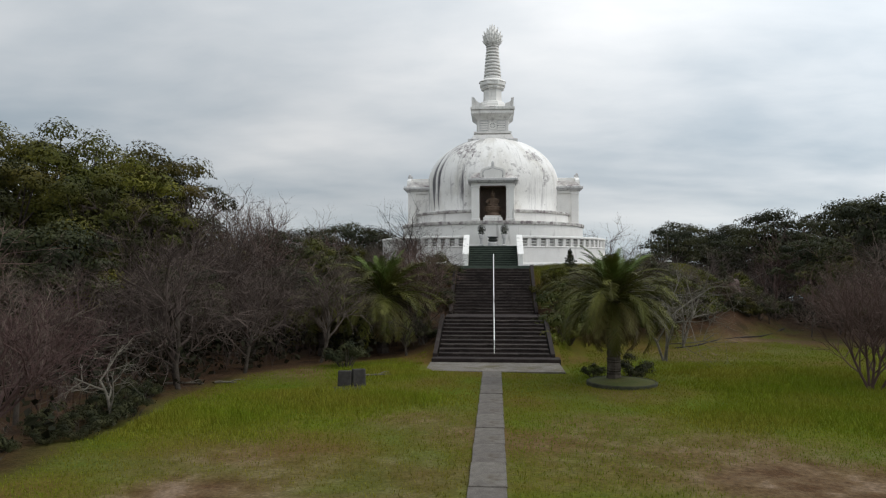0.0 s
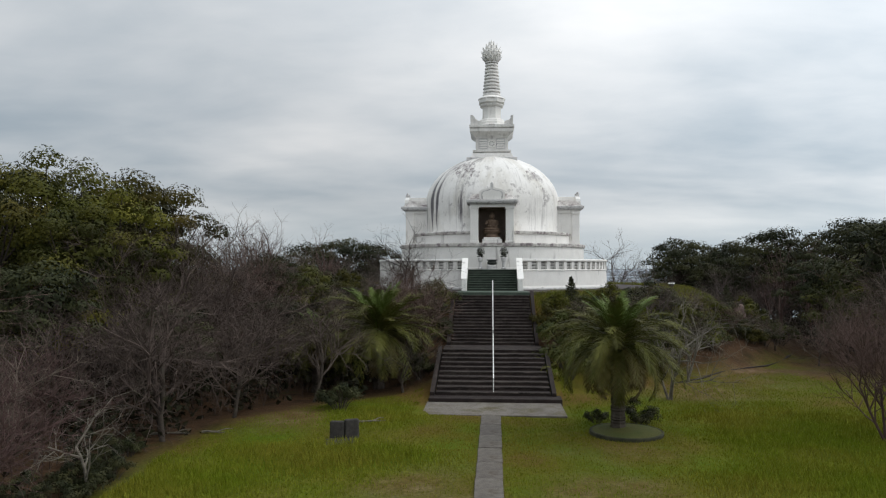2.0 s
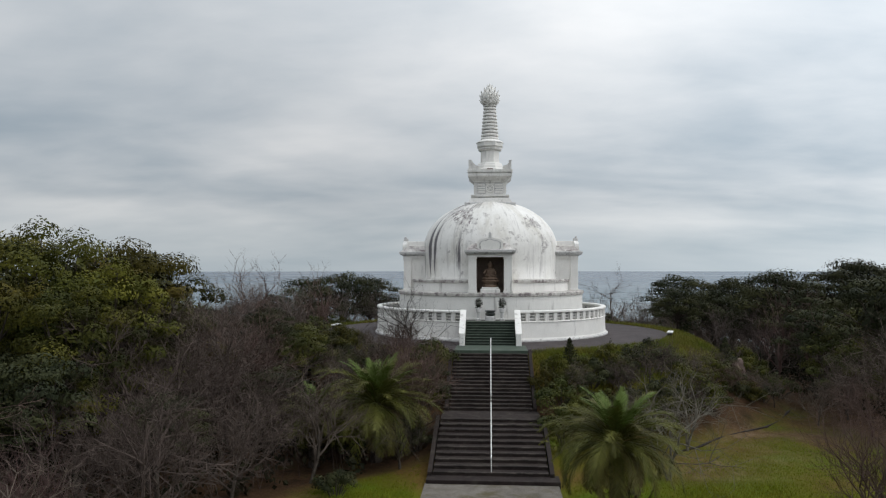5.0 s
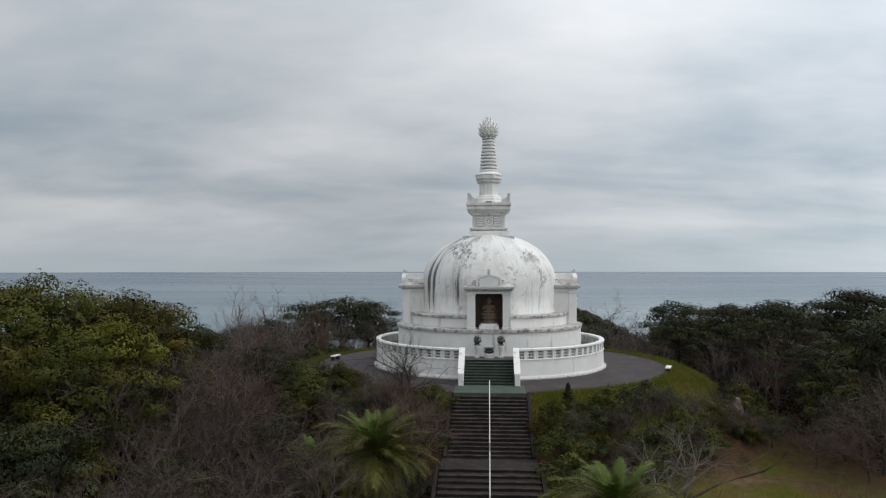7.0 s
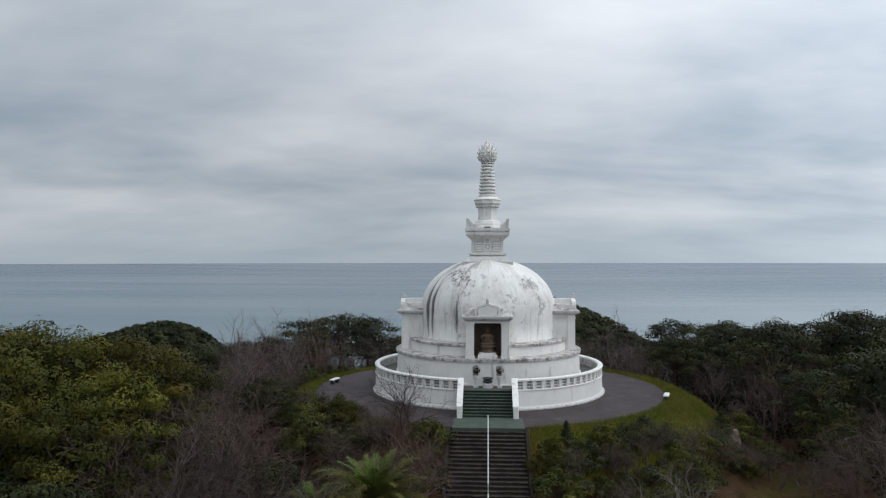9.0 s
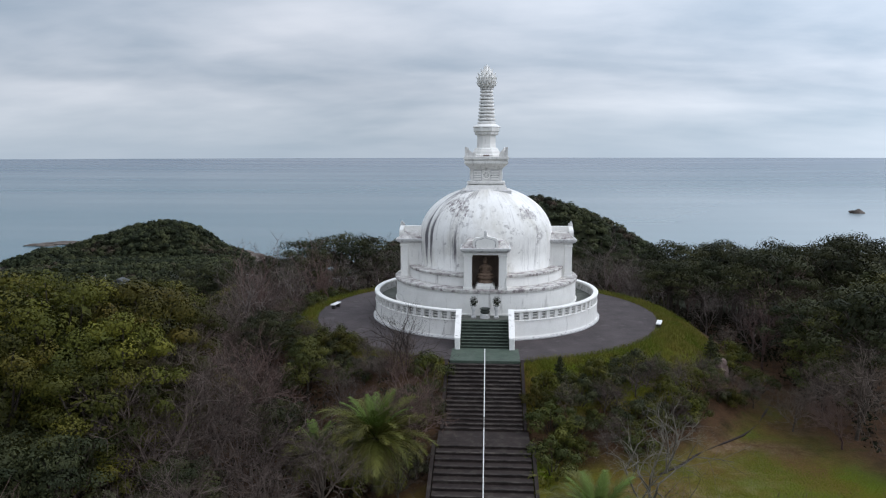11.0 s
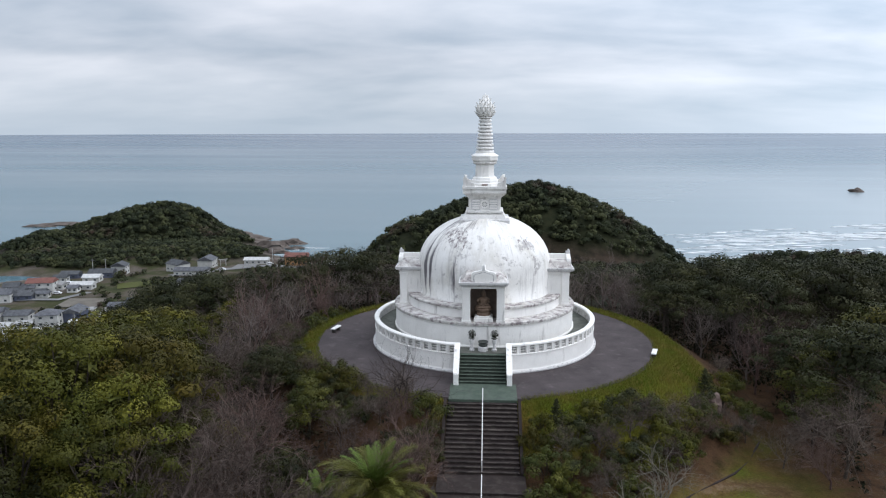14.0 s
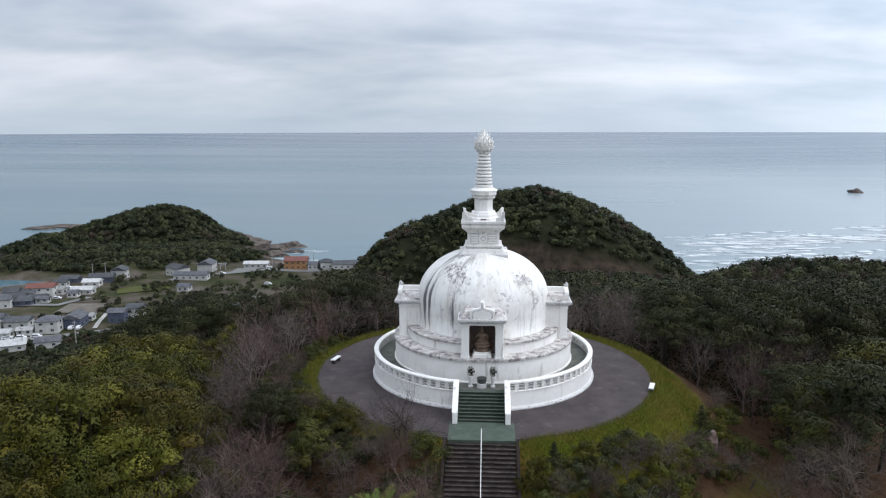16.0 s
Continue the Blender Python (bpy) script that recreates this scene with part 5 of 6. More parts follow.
for _ in range(9000):
    x, y = wood.uniform(-66, 58), wood.uniform(-62, 44)
    if not (wooded(x, y) and in_view(x, y, 1.0)):
        continue
    far = math.hypot(x, y + 68.8)
    n = noise.noise((x * 0.06, y * 0.06, 11.0))
    g = ground_height(x, y)
    if x < 0:
        olive_here = x < -19.5 - 0.2 * (y + 34) + 2.5 * n and -36.5 < y < 22
        kind = "olive" if olive_here and wood.random() < 0.9 else ("bare" if wood.random() < (0.84 if y < 10 else 0.5) else ("dark" if y < -35 else wood.choice(("green", "dark", "dark"))))
    else:
        front = y < -6 or x < 27
        if y < -4 and x < 32:
            n = -1.0
            if wood.random() < 0.8:
                continue
        kind = wood.choice(("bare", "bare", "bare", "dark") if front and n < 0.1 else ("dark", "dark", "dark", "green", "bare"))
    if x > 0 and -6 < y < 30 and math.hypot(x, y) < 31 and wood.random() < 0.65:
        kind = "bare"
    if kind != "bare" and y < 25 and (-11 < x < 0 and y < -8 or x > 0 and y < 3 and math.hypot(x, y) < 30):
        kind = "bare"
    gap = {"bare": 2.7, "olive": 3.5, "green": 3.3, "dark": 3.7}[kind] * (1.0 if far < 75 else 1.25)
    if free(x, y, gap):
        edge = 0.75 if (x < 0 and y < -27 and x > lawn_edge_left(y) - 4) else 1.0
        s = wood.uniform(0.8, 1.12) * edge
        if kind == "olive":
            top = lerp_table(OLIVE_TOPS, y) + wood.uniform(-2.2, 0.0)
            s = min(1.4, max(0.7, (top - g) / 10.0))
        elif kind in ("dark", "green") and (x > 0 or y > 8):
            top = (lerp_table(DARK_TOPS, y) + wood.choice((-2.4, -1.2, -0.4, 0.2, 0.7)) - (1.5 if x < 20 else 0.0)) if x > 0 else lerp_table(BACK_TOPS, y) + wood.uniform(-1.4, 0.4)
            s = min(1.45, max(0.7, (top - g) / (10.5 if kind == "dark" else 9.0)))
        elif kind in ("dark", "green"):
            s = wood.uniform(0.42, 0.62)
        if kind == "bare" and -13 < x < 0 and -23 < y < -8:
            s *= 0.5
        elif kind == "bare" and -24 < x < -8 and -36 < y < -4:
            s *= 1.13
        put(kind, x, y, s, rng=wood)

# shrubs on the bank and along the wood's edge
for _ in range(7000):
    x, y = wood.uniform(-27, 26), wood.uniform(-33, 9)
    r = math.hypot(x, y)
    bank = ((19.4 if x < 13 else 21.2) if x > 0 else 17.9) < r < (28 if x < 0 and y < -8 else (24.8 if x < 10 else 23.6)) and abs(x) > 3.7 and (y < 0 or x < 0)
    if x > 16.5 and y > -13.5 and wood.random() < 0.9:
        continue
    if bank and free(x, y, 1.0 if x > 0 else 0.95):
        if wood.random() < (0.34 if x > 0 else 0.3):
            put("bare", x, y, wood.uniform(0.26, 0.42), wood.randrange(5), wood)
        else:
            put("shrub", x, y, wood.uniform(0.75, 1.35), rng=wood)


for i in range(17):
    y = -52 + 0.7 * i
    x = lawn_edge_left(y) - wood.uniform(0.3, 2.2)
    put("shrub", x, y, wood.uniform(0.35, 0.7), 3, wood)

# low growth and thin stems under the trees
ur = random.Random(21)
uv, uf, tv, tf = [], [], [], []
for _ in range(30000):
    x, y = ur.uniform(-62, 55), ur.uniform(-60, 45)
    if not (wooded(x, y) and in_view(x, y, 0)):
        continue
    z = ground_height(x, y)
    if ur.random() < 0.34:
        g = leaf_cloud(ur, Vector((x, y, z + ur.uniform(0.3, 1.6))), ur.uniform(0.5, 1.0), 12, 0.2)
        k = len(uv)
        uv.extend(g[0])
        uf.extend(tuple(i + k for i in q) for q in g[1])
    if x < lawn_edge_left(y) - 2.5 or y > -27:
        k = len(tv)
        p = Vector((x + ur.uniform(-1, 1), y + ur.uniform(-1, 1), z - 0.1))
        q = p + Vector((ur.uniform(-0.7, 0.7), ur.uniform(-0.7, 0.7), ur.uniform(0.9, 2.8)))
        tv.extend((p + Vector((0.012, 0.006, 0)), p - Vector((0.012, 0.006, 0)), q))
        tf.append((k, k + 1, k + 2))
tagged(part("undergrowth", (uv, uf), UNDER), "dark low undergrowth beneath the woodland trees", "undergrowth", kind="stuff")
tagged(part("saplings", (tv, tf), TWIG), "thin bare stems standing under the trees", "saplings", kind="stuff")


def palm(x, y, z, heart, spread, n, rng, label):
    p = thing("palm", pose(x, y, z), label, "palm", "palms by the stairs")
    h = heart - z
    rings = [(0.36, -0.2), (0.32, 0.1)]
    k = 0
    while rings[-1][1] < h:
        rings += [(rng.uniform(0.28, 0.32), rings[-1][1] + rng.uniform(0.04, 0.08)), (rng.uniform(0.26, 0.29), rings[-1][1] + rng.uniform(0.1, 0.16))]
    part("trunk", lathe(rings + [(0.0, rings[-1][1] + 0.1)], 14, shape=lambda a: 1 + 0.06 * math.cos(7 * a)), BARK, p, "stubby trunk with old leaf scars")
    return p, h


def frond_mesh(seed, length, droop, mat):
    """One feather leaf: an arched stalk with two rows of narrow leaflets."""
    rng = random.Random(seed)
    pts = []
    n = 12
    pos, ang = Vector((0, 0, 0)), 0.0
    for i in range(n + 1):
        pts.append(pos.copy())
        pos = pos + Vector((math.cos(ang), 0, math.sin(ang))) * (length / n)
        ang -= droop / n * (0.4 + 1.3 * i / n)
    geo = [tube(pts, [0.035 * (1 - 0.85 * i / n) + 0.004 for i in range(n + 1)], 4)]
    v, f = [], []
    rows = 54
    for i in range(rows):
        t = 0.1 + 0.9 * i / rows
        q = t * n
        j = min(n - 1, int(q))
        c = pts[j].lerp(pts[j + 1], q - j)
        along = (pts[j + 1] - pts[j]).normalized()
        up = Vector((-along.z, 0, along.x))
        ln = length * 0.21 * (math.sin(math.pi * min(1.0, t * 0.85 + 0.12)) ** 0.7) * rng.uniform(0.85, 1.15)
        for s in (-1, 1):
            d = (Vector((0, s, 0)) * 0.7 + along * 0.75 + up * rng.uniform(0.1, 0.5)).normalized()
            tip = c + d * ln - Vector((0, 0, ln * rng.uniform(0.25, 0.65)))
            mid = c.lerp(tip, 0.5) + up * ln * 0.06
            w = along * 0.015
            k = len(v)
            v += [c - w, c + w, mid + w * 1.1, tip, mid - w * 1.1]
            f += [(k, k + 1, k + 2, k + 4), (k + 4, k + 2, k + 3)]
    geo.append((v, f))
    return mesh_of("frond", merge(geo), mat)


FRONDS = [frond_mesh(1, 2.8, 1.3, FROND), frond_mesh(2, 3.0, 1.7, FROND), frond_mesh(3, 2.8, 2.1, FROND), frond_mesh(8, 2.6, 1.0, FROND)]
YOUNG = [frond_mesh(4, 2.1, 0.7, FROND_YOUNG), frond_mesh(5, 2.3, 1.0, FROND_YOUNG)]
OLD = [frond_mesh(6, 2.3, 2.3, FROND_OLD), frond_mesh(7, 2.2, 2.6, FROND_OLD)]


def dress(p, h, n, size, rng):
    for i in range(n):
        u = i / (n - 1)
        pitch = 82 - 118 * u ** 0.85 + rng.uniform(-9, 9)
        mesh = rng.choice(YOUNG if u < 0.13 else (OLD if u > 0.84 else FRONDS))
        m = pose(0, 0, h + 0.1 - 0.3 * u, 0, 0, i * 137.5 + rng.uniform(-12, 12)) @ pose(0.12, 0, 0, rng.uniform(-15, 15), -pitch, 0) @ Matrix.Scale(size * rng.uniform(0.9, 1.1), 4)
        part("frond", mesh, None, p, at=m)


prng = random.Random(5)
for x, y, z, heart, n, size, label in (
    (5.2, -37.2, -4.95, -1.35, 96, 1.06, "short date palm with arching green fronds in a round bed"),
    (-6.5, -26.9, -4.95, -1.75, 80, 1.3, "date palm half hidden among shrubs beside the stairs"),
    (-9.8, -28.0, -5.0, -2.2, 50, 0.85, "smaller date palm deep among bare shrubs"),
):
    p, h = palm(x, y, z, heart, 1, n, prng, label)
    dress(p, h, n, size, prng)
bed = thing("planting_bed", pose(5.5, -37.35, 0), "low round kerbed bed with grass under the palm", "planting bed")
part("kerb", lathe([(1.5, LAWN - 0.1), (1.5, LAWN + 0.13), (1.45, LAWN + 0.16), (1.4, LAWN + 0.15), (1.4, LAWN + 0.05)], 40), MOSSY, bed, "dark mossy kerb")
part("turf", lathe([(1.42, LAWN + 0.14), (0.8, LAWN + 0.22), (0.0, LAWN + 0.3)], 40), TURF, bed, "grassy top")

# single trees and bushes that stand out
solo = random.Random(9)
for kind, x, y, s, which in (("bare", -13.0, -40.0, 0.95, 0), ("shrub", -12.5, -46.2, 0.45, 3), ("shrub", -7.4, -33.2, 0.95, 3), ("shrub", 4.3, -25.2, 1.7, 0), ("shrub", 4.5, -22.0, 1.4, 0), ("green", 26.5, -12.0, 0.75, 0), ("green", 29.5, -7.0, 0.95, 1), ("shrub", -11.9, -12.4, 1.3, 1), ("shrub", -10.2, -14.2, 1.0, 2), ("shrub", 6.4, -35.0, 0.75, 3), ("shrub", 4.6, -35.2, 0.5, 3), ("bare", 22.6, -16.0, 0.5, 2), ("bare", 24.8, -19.0, 0.55, 4), ("bare", 25.6, -14.0, 0.6, 1), ("bare", 20.8, -13.2, 0.38, 0), ("bare", 27.0, -22.5, 0.6, 3), ("shrub", 22.4, -9.6, 1.3, 1), ("shrub", 19.9, -13.4, 0.85, 3), ("shrub", 17.7, -13.2, 0.9, 0), ("shrub", 18.6, -14.4, 0.9, 2), ("shrub", -3.9, -21.5, 1.0, 2), ("shrub", -7.5, -21.6, 1.2, 1), ("shrub", -5.6, -20.4, 1.0, 3), ("shrub", -9.2, -22.6, 1.2, 0), ("shrub", -5.0, -23.9, 1.0, 1), ("shrub", -8.4, -24.2, 1.1, 3)):
    put(kind, x, y, s, which, solo)
open_tree = bare_tree_meshes(63, 7.0, (5, 4, 3, 3), BARK, 2, 0.06, (30, 65))
plant("bare_tree", open_tree, ("trunk", "limbwork"), on_ground(-5.8, -17.6, 0.9, 30), "open leafless dark tree before the white parapet", "bare tree", "bare bank trees")
plant("bare_tree", open_tree, ("trunk", "limbwork"), on_ground(-3.9, -20.5, 0.45, 200), "low open leafless bush on the bank", "bare tree", "bare bank trees")
for x, y, k, turn in ((-4.9, -28.6, 0.6, 80), (-4.3, -26.2, 0.6, 150), (-6.6, -23.2, 0.7, 120)):
    plant("bare_tree", open_tree, ("trunk", "limbwork"), on_ground(x, y, k, turn), "open leafless shrub growing through the palms", "bare tree", "bare bank trees")
spindly = bare_tree_meshes(64, 6.0, (4, 4, 3, 4), PALE_BARK, 1, 0.0, (30, 72))
plant("bare_tree", spindly, ("trunk", "limbwork"), on_ground(-12.3, -46.3, 0.62, 40), "spindly leafless tree with pale bark at the lawn's edge", "bare tree", "pale bare trees")
pale = bare_tree_meshes(61, 8.0, (4, 3, 3, 3), PALE_BARK, 3, 0.05, (28, 66))
for x, y, s, turn in ((9.1, -29.6, 0.9, 20), (11.8, -23.6, 0.75, 140)):
    plant("bare_tree", pale, ("trunk", "limbwork"), on_ground(x, y, s, turn), "pale leafless tree with smooth light bark", "bare tree", "pale bare trees")
clump = bare_tree_meshes(62, 6.0, (6, 5, 4, 4), TWIG_RED, 5, 0.16)
plant("bare_tree", clump, ("trunk", "limbwork"), on_ground(15.4, -38.0, 0.95, 0), "multi-stemmed leafless tree with reddish twigs on the lawn", "bare tree", "bare lawn trees")

# ---- distant woods, one canopy ----
cr_rng = random.Random(303)
cv, cf, ctone, lv, lf = [], [], [], [], []


def canopy(x, y, z, r, leaves, size, leafless=False):
    """A crown far off: a lumpy dome with loose leaf sprays over it."""
    def lump(d):
        q = 0.82 + 0.4 * noise.noise((d.x * 1.7 + x, d.y * 1.7 + y, d.z * 1.7))
        return Vector((x, y, z)) + Vector((d.x * r, d.y * r, d.z * r * 0.85)) * q

    if leafless:
        for _ in range(leaves):
            th, up = cr_rng.uniform(0, 6.28), cr_rng.uniform(0.15, 1.0)
            out = Vector((math.cos(th) * (1.1 - 0.7 * up), math.sin(th) * (1.1 - 0.7 * up), up)) * r * cr_rng.uniform(0.6, 1.25)
            a = Vector((x, y, z - r * 0.5)) + out * cr_rng.uniform(0.1, 0.5)
            b = a + out * 0.75 + Vector((cr_rng.uniform(-0.4, 0.4), cr_rng.uniform(-0.4, 0.4), 0.2))
            w = Vector((cr_rng.uniform(-1, 1), cr_rng.uniform(-1, 1), 0.2)).normalized() * size * 0.2
            k = len(lv)
            lv.extend((a - w, a + w, b))
            lf.append((k, k + 1, k + 2))
        return
    mine = cr_rng.random()
    ctone.extend([mine] * (3 * leaves))
    for _ in range(leaves):
        th, ph = cr_rng.uniform(0, 6.28), math.acos(cr_rng.uniform(-0.25, 1))
        d = Vector((math.sin(ph) * math.cos(th), math.sin(ph) * math.sin(th), math.cos(ph)))
        p = lump(d)
        p = Vector((x, y, z)) + (p - Vector((x, y, z))) * (1 - 0.4 * cr_rng.random() ** 2)
        nrm = (d + Vector((cr_rng.uniform(-0.25, 0.25), cr_rng.uniform(-0.25, 0.25), cr_rng.uniform(-0.1, 0.25)))).normalized()
        u = nrm.orthogonal().normalized()
        u.rotate(Matrix.Rotation(cr_rng.uniform(0, 6.28), 3, nrm))
        w = nrm.cross(u)
        e = size * cr_rng.uniform(0.6, 1.25)
        k = len(cv)
        cv.extend((p - u * e - w * e * 0.6, p - u * e * 0.6 + w * e * 0.8, p + u * e))
        cf.append((k, k + 1, k + 2))


G, W, N, R, P = ROOF_GREY, HOUSE_WHITE, HOUSE_DARK, ROOF_RED, ROOF_PALE
# x, y, width, depth, wall height, turn, wall, roof, hipped
HOUSES = (
    (-188.7, 221.4, 9, 8, 5.4, 14, W, G, True), (-182.9, 230.9, 10, 8, 4.2, 100, N, G), (-182.3, 241.5, 4, 5, 2.4, 10, W, P), (-167.5, 239.4, 7, 6, 5.0, 8, N, G), (-162.7, 246.8, 7, 7, 5.6, 10, W, G), (-147.9, 238.3, 14, 6, 2.6, 12, W, P),
    (-206.7, 227.7, 10, 7, 3.2, 12, W, G), (-216.2, 226.7, 7, 7, 4.5, 5, W, G), (-202.5, 210.8, 7, 5, 2.6, 10, W, P), (-196.1, 216.1, 6, 4, 2.4, 14, W, P), (-189.7, 194.9, 13, 7, 2.8, 30, W, P), (-176.0, 200.2, 9, 6, 2.8, 24, W, G),
    (-239.6, 264.8, 9, 7, 4.5, 10, W, G), (-240.6, 276.5, 8, 7, 3.2, 12, N, G), (-231.1, 268.0, 8, 5, 2.6, 14, N, G), (-224.7, 273.3, 6, 4, 2.4, 10, W, G), (-217.3, 288.1, 5, 5, 2.6, 8, W, G), (-229.0, 294.5, 6, 5, 3.0, 0, W, P),
    (-235, 289, 13, 8, 5.4, 12, W, R), (-246, 281, 7, 7, 4.8, 20, W, G), (-241, 285, 9, 7, 3.4, 15, W, G), (-234, 270, 9, 7, 2.8, 18, N, G), (-228, 275, 7, 6, 2.8, 15, W, G), (-243, 269, 7, 6, 4.6, 0, W, G),
    (-216, 295, 11, 6, 2.8, 5, W, P), (-238, 311, 7, 5, 2.8, 10, W, G), (-221, 313, 9, 6, 2.8, 8, W, P), (-240, 324, 10, 6, 2.8, 5, N, G), (-218, 338, 8, 8, 5.4, 100, W, G), (-223, 327, 13, 8, 3.0, 12, N, G),
    (-186, 346, 11, 9, 4.4, -30, W, G), (-173, 359, 11, 9, 4.8, 95, W, G), (-172, 333, 19, 7, 3.0, 6, W, G), (-164, 304, 6, 6, 2.8, 0, W, G), (-120, 372, 14, 9, 5.6, 4, HOUSE_ORANGE, R),
    (-109, 371, 6, 6, 3.2, 0, W, G), (-101, 372, 8, 7, 4.4, 20, W, G, True), (-89, 371, 15, 8, 3.2, 14, W, G), (-78, 368, 6, 6, 3.4, 10, W, G), (-147, 375, 15, 6, 2.8, 4, W, P),
)
HOUSE_SITES = [(row[0], row[1]) for row in HOUSES] + [(-198.2, 261.6), (-188.7, 211.8), (-150, 362), (-123, 321), (-169.6, 222.4), (-153.7, 236.2)]


def village_free(x, y):
    """Built-up or open land on the plain."""
    if plain(x, y) < 0.4:
        return False
    if any(abs(x - a) < 9 and abs(y - b) < 11 for a, b in HOUSE_SITES):
        return True
    return noise.noise((x * 0.035, y * 0.035, 4.0)) < (0.15 if y < 255 else -0.05) and not (y > 372 and x < -175) and not (y > 345 and x < -232)


def scatter(count, x0, x1, y0, y1, rmin, rmax, tall, leaves, size, low=3.0):
    made = 0
    for _ in range(count * 6):
        x, y = cr_rng.uniform(x0, x1), cr_rng.uniform(y0, y1)
        if made >= count:
            break
        if tall > 3 and -80 < x < 112 and y > 230:
            continue
        if not in_view(x, y, 2.0) or (math.hypot(x, y + 68.8) < 122 and -66 < x < 58 and y < 44) or village_free(x, y):
            continue
        g = ground_height(x, y)
        if g < SEA + low or quarry(x, y) > 0.35:
            continue
        low_growth = 0.3 + 0.7 * smooth_step(8, 70, plain_edge(x) - y) if x < -60 and y < 300 else 1.0
        if plain(x, y) > 0.4:
            low_growth = 0.4 if tall > 3 else 1.0
        bare_here = tall > 3 and cr_rng.random() < 0.18 + 0.35 * smooth_step(0.05, 0.3, noise.noise((x * 0.02, y * 0.02, 8.0)))
        canopy(x, y, g + (tall + cr_rng.uniform(-1.0, 1.2)) * low_growth, cr_rng.uniform(rmin, rmax) * (0.45 + 0.55 * low_growth), leaves, size, bare_here)
        made += 1


scatter(1350, -130, 130, 20, 150, 1.9, 3.4, 4.6, 160, 0.33)
scatter(1250, -60, 190, 120, 310, 2.2, 3.8, 4.0, 125, 0.5)
scatter(700, -330, -40, 100, 260, 2.0, 3.6, 3.6, 90, 0.62)
scatter(420, -365, -150, 384, 445, 2.0, 3.4, 1.8, 70, 0.8, 1.6)
scatter(1150, -330, -55, 200, 395, 1.2, 2.4, 0.9, 44, 0.55)
scatter(300, -330, -208, 322, 392, 2.2, 3.6, 2.2, 60, 0.8)
scatter(1700, -370, -130, 395, 560, 2.0, 3.6, 1.6, 58, 0.8, 2.6)
scatter(2300, -82, 118, 234, 368, 1.8, 3.2, 1.6, 64, 0.62, 2.6)
woods = part("woodland", (cv, cf), LEAF_FAR)
woods.data.attributes.new("tone", "FLOAT", "POINT").data.foreach_set("value", ctone)
tagged(woods, "dark evergreen coastal woodland over the slopes and hills", "woodland", kind="stuff")

tagged(part("bare_woodland", (lv, lf), TWIG_FAR), "leafless grey-brown crowns scattered through the woodland", "woodland", kind="stuff")

# ---- village on the plain ----

def house(x, y, w, d, h, turn, wall, roof, hip=False):
    """A small house with a pitched tile roof, windows and a door."""
    z = ground_height(x, y)
    hs = thing("house", pose(x, y, z, 0, 0, turn), "small Japanese house with a tiled pitched roof", "house", "village houses")
    w2, d2, rise, eave = w / 2, d / 2, min(w, d) * 0.24, 0.5
    part("wall", box(-w2, w2, -d2, d2, -1.0, h), wall, hs)
    ins = d2 if hip else 0.0
    v = [(-w2 - eave, -d2 - eave, h - 0.1), (w2 + eave, -d2 - eave, h - 0.1), (w2 + eave, d2 + eave, h - 0.1), (-w2 - eave, d2 + eave, h - 0.1), (-w2 - eave * (not hip) + ins, 0, h + rise), (w2 + eave * (not hip) - ins, 0, h + rise)]
    v += [(a, b, c + 0.14) for a, b, c in v]
    f = [(6, 7, 11, 10), (8, 9, 10, 11), (7, 8, 11), (9, 6, 10), (3, 2, 1, 0), (0, 1, 7, 6), (1, 2, 8, 7), (2, 3, 9, 8), (3, 0, 6, 9)]
    part("roof", (v, f), roof, hs)
    for lvl in range(max(1, int(h // 2.7))):
        zc = 1.0 + 2.8 * lvl
        n = max(2, int(w // 3.4))
        for i in range(n):
            xc = -w2 + w * (i + 0.5) / n
            part("window", box(xc - 0.6, xc + 0.6, -d2 - 0.05, -d2 + 0.05, zc, zc + 0.95), GLASS, hs)
        part("window", box(w2 - 0.05, w2 + 0.05, -0.8, 0.8, zc, zc + 1.1), GLASS, hs)
    return hs


for row in HOUSES:
    house(*row)


def strip(name, points, width, mat, label):
    v, f = [], []
    pts = []
    for (ax, ay), (bx, by) in zip(points, points[1:]):
        n = max(1, int(math.hypot(bx - ax, by - ay) / 4))
        pts += [Vector((ax + (bx - ax) * i / n, ay + (by - ay) * i / n, 0)) for i in range(n)]
    pts.append(Vector((*points[-1], 0)))
    for i, p in enumerate(pts):
        d = (pts[min(i + 1, len(pts) - 1)] - pts[max(i - 1, 0)]).normalized()
        side = Vector((-d.y, d.x, 0)) * width / 2
        for q in (p + side, p - side):
            v.append((q.x, q.y, max(ground_height(q.x, q.y), ground_height(p.x, p.y)) + 0.35))
        if i:
            k = len(v) - 4
            f.append((k, k + 1, k + 3, k + 2))
    return tagged(part(name, (v, f), mat), label, "road", kind="structure")


strip("road", ((-227.9, 190.6), (-199.3, 204.4), (-181.3, 213.9), (-169.6, 220.3), (-159.0, 229.8), (-144.2, 241.5), (-129.3, 264.8), (-118.7, 290.3)), 5.0, ROADGREY, "narrow grey village road")
strip("road", ((-171.7, 226.7), (-181.3, 254.2)), 2.0, ROADPALE, "pale concrete lane between plots")
strip("road", ((-240, 266), (-213, 267), (-207, 285)), 4.0, ROADGREY, "grey lane between houses")
strip("road", ((-182, 326), (-159, 352), (-138, 364), (-118, 364), (-95, 363), (-72, 372)), 6.0, ROADGREY, "grey coast road through the village")
strip("dirt_lot", ((-207.8, 261.6), (-187.6, 263.8)), 17.0, SOIL, "bare grey-brown earth lot between houses")
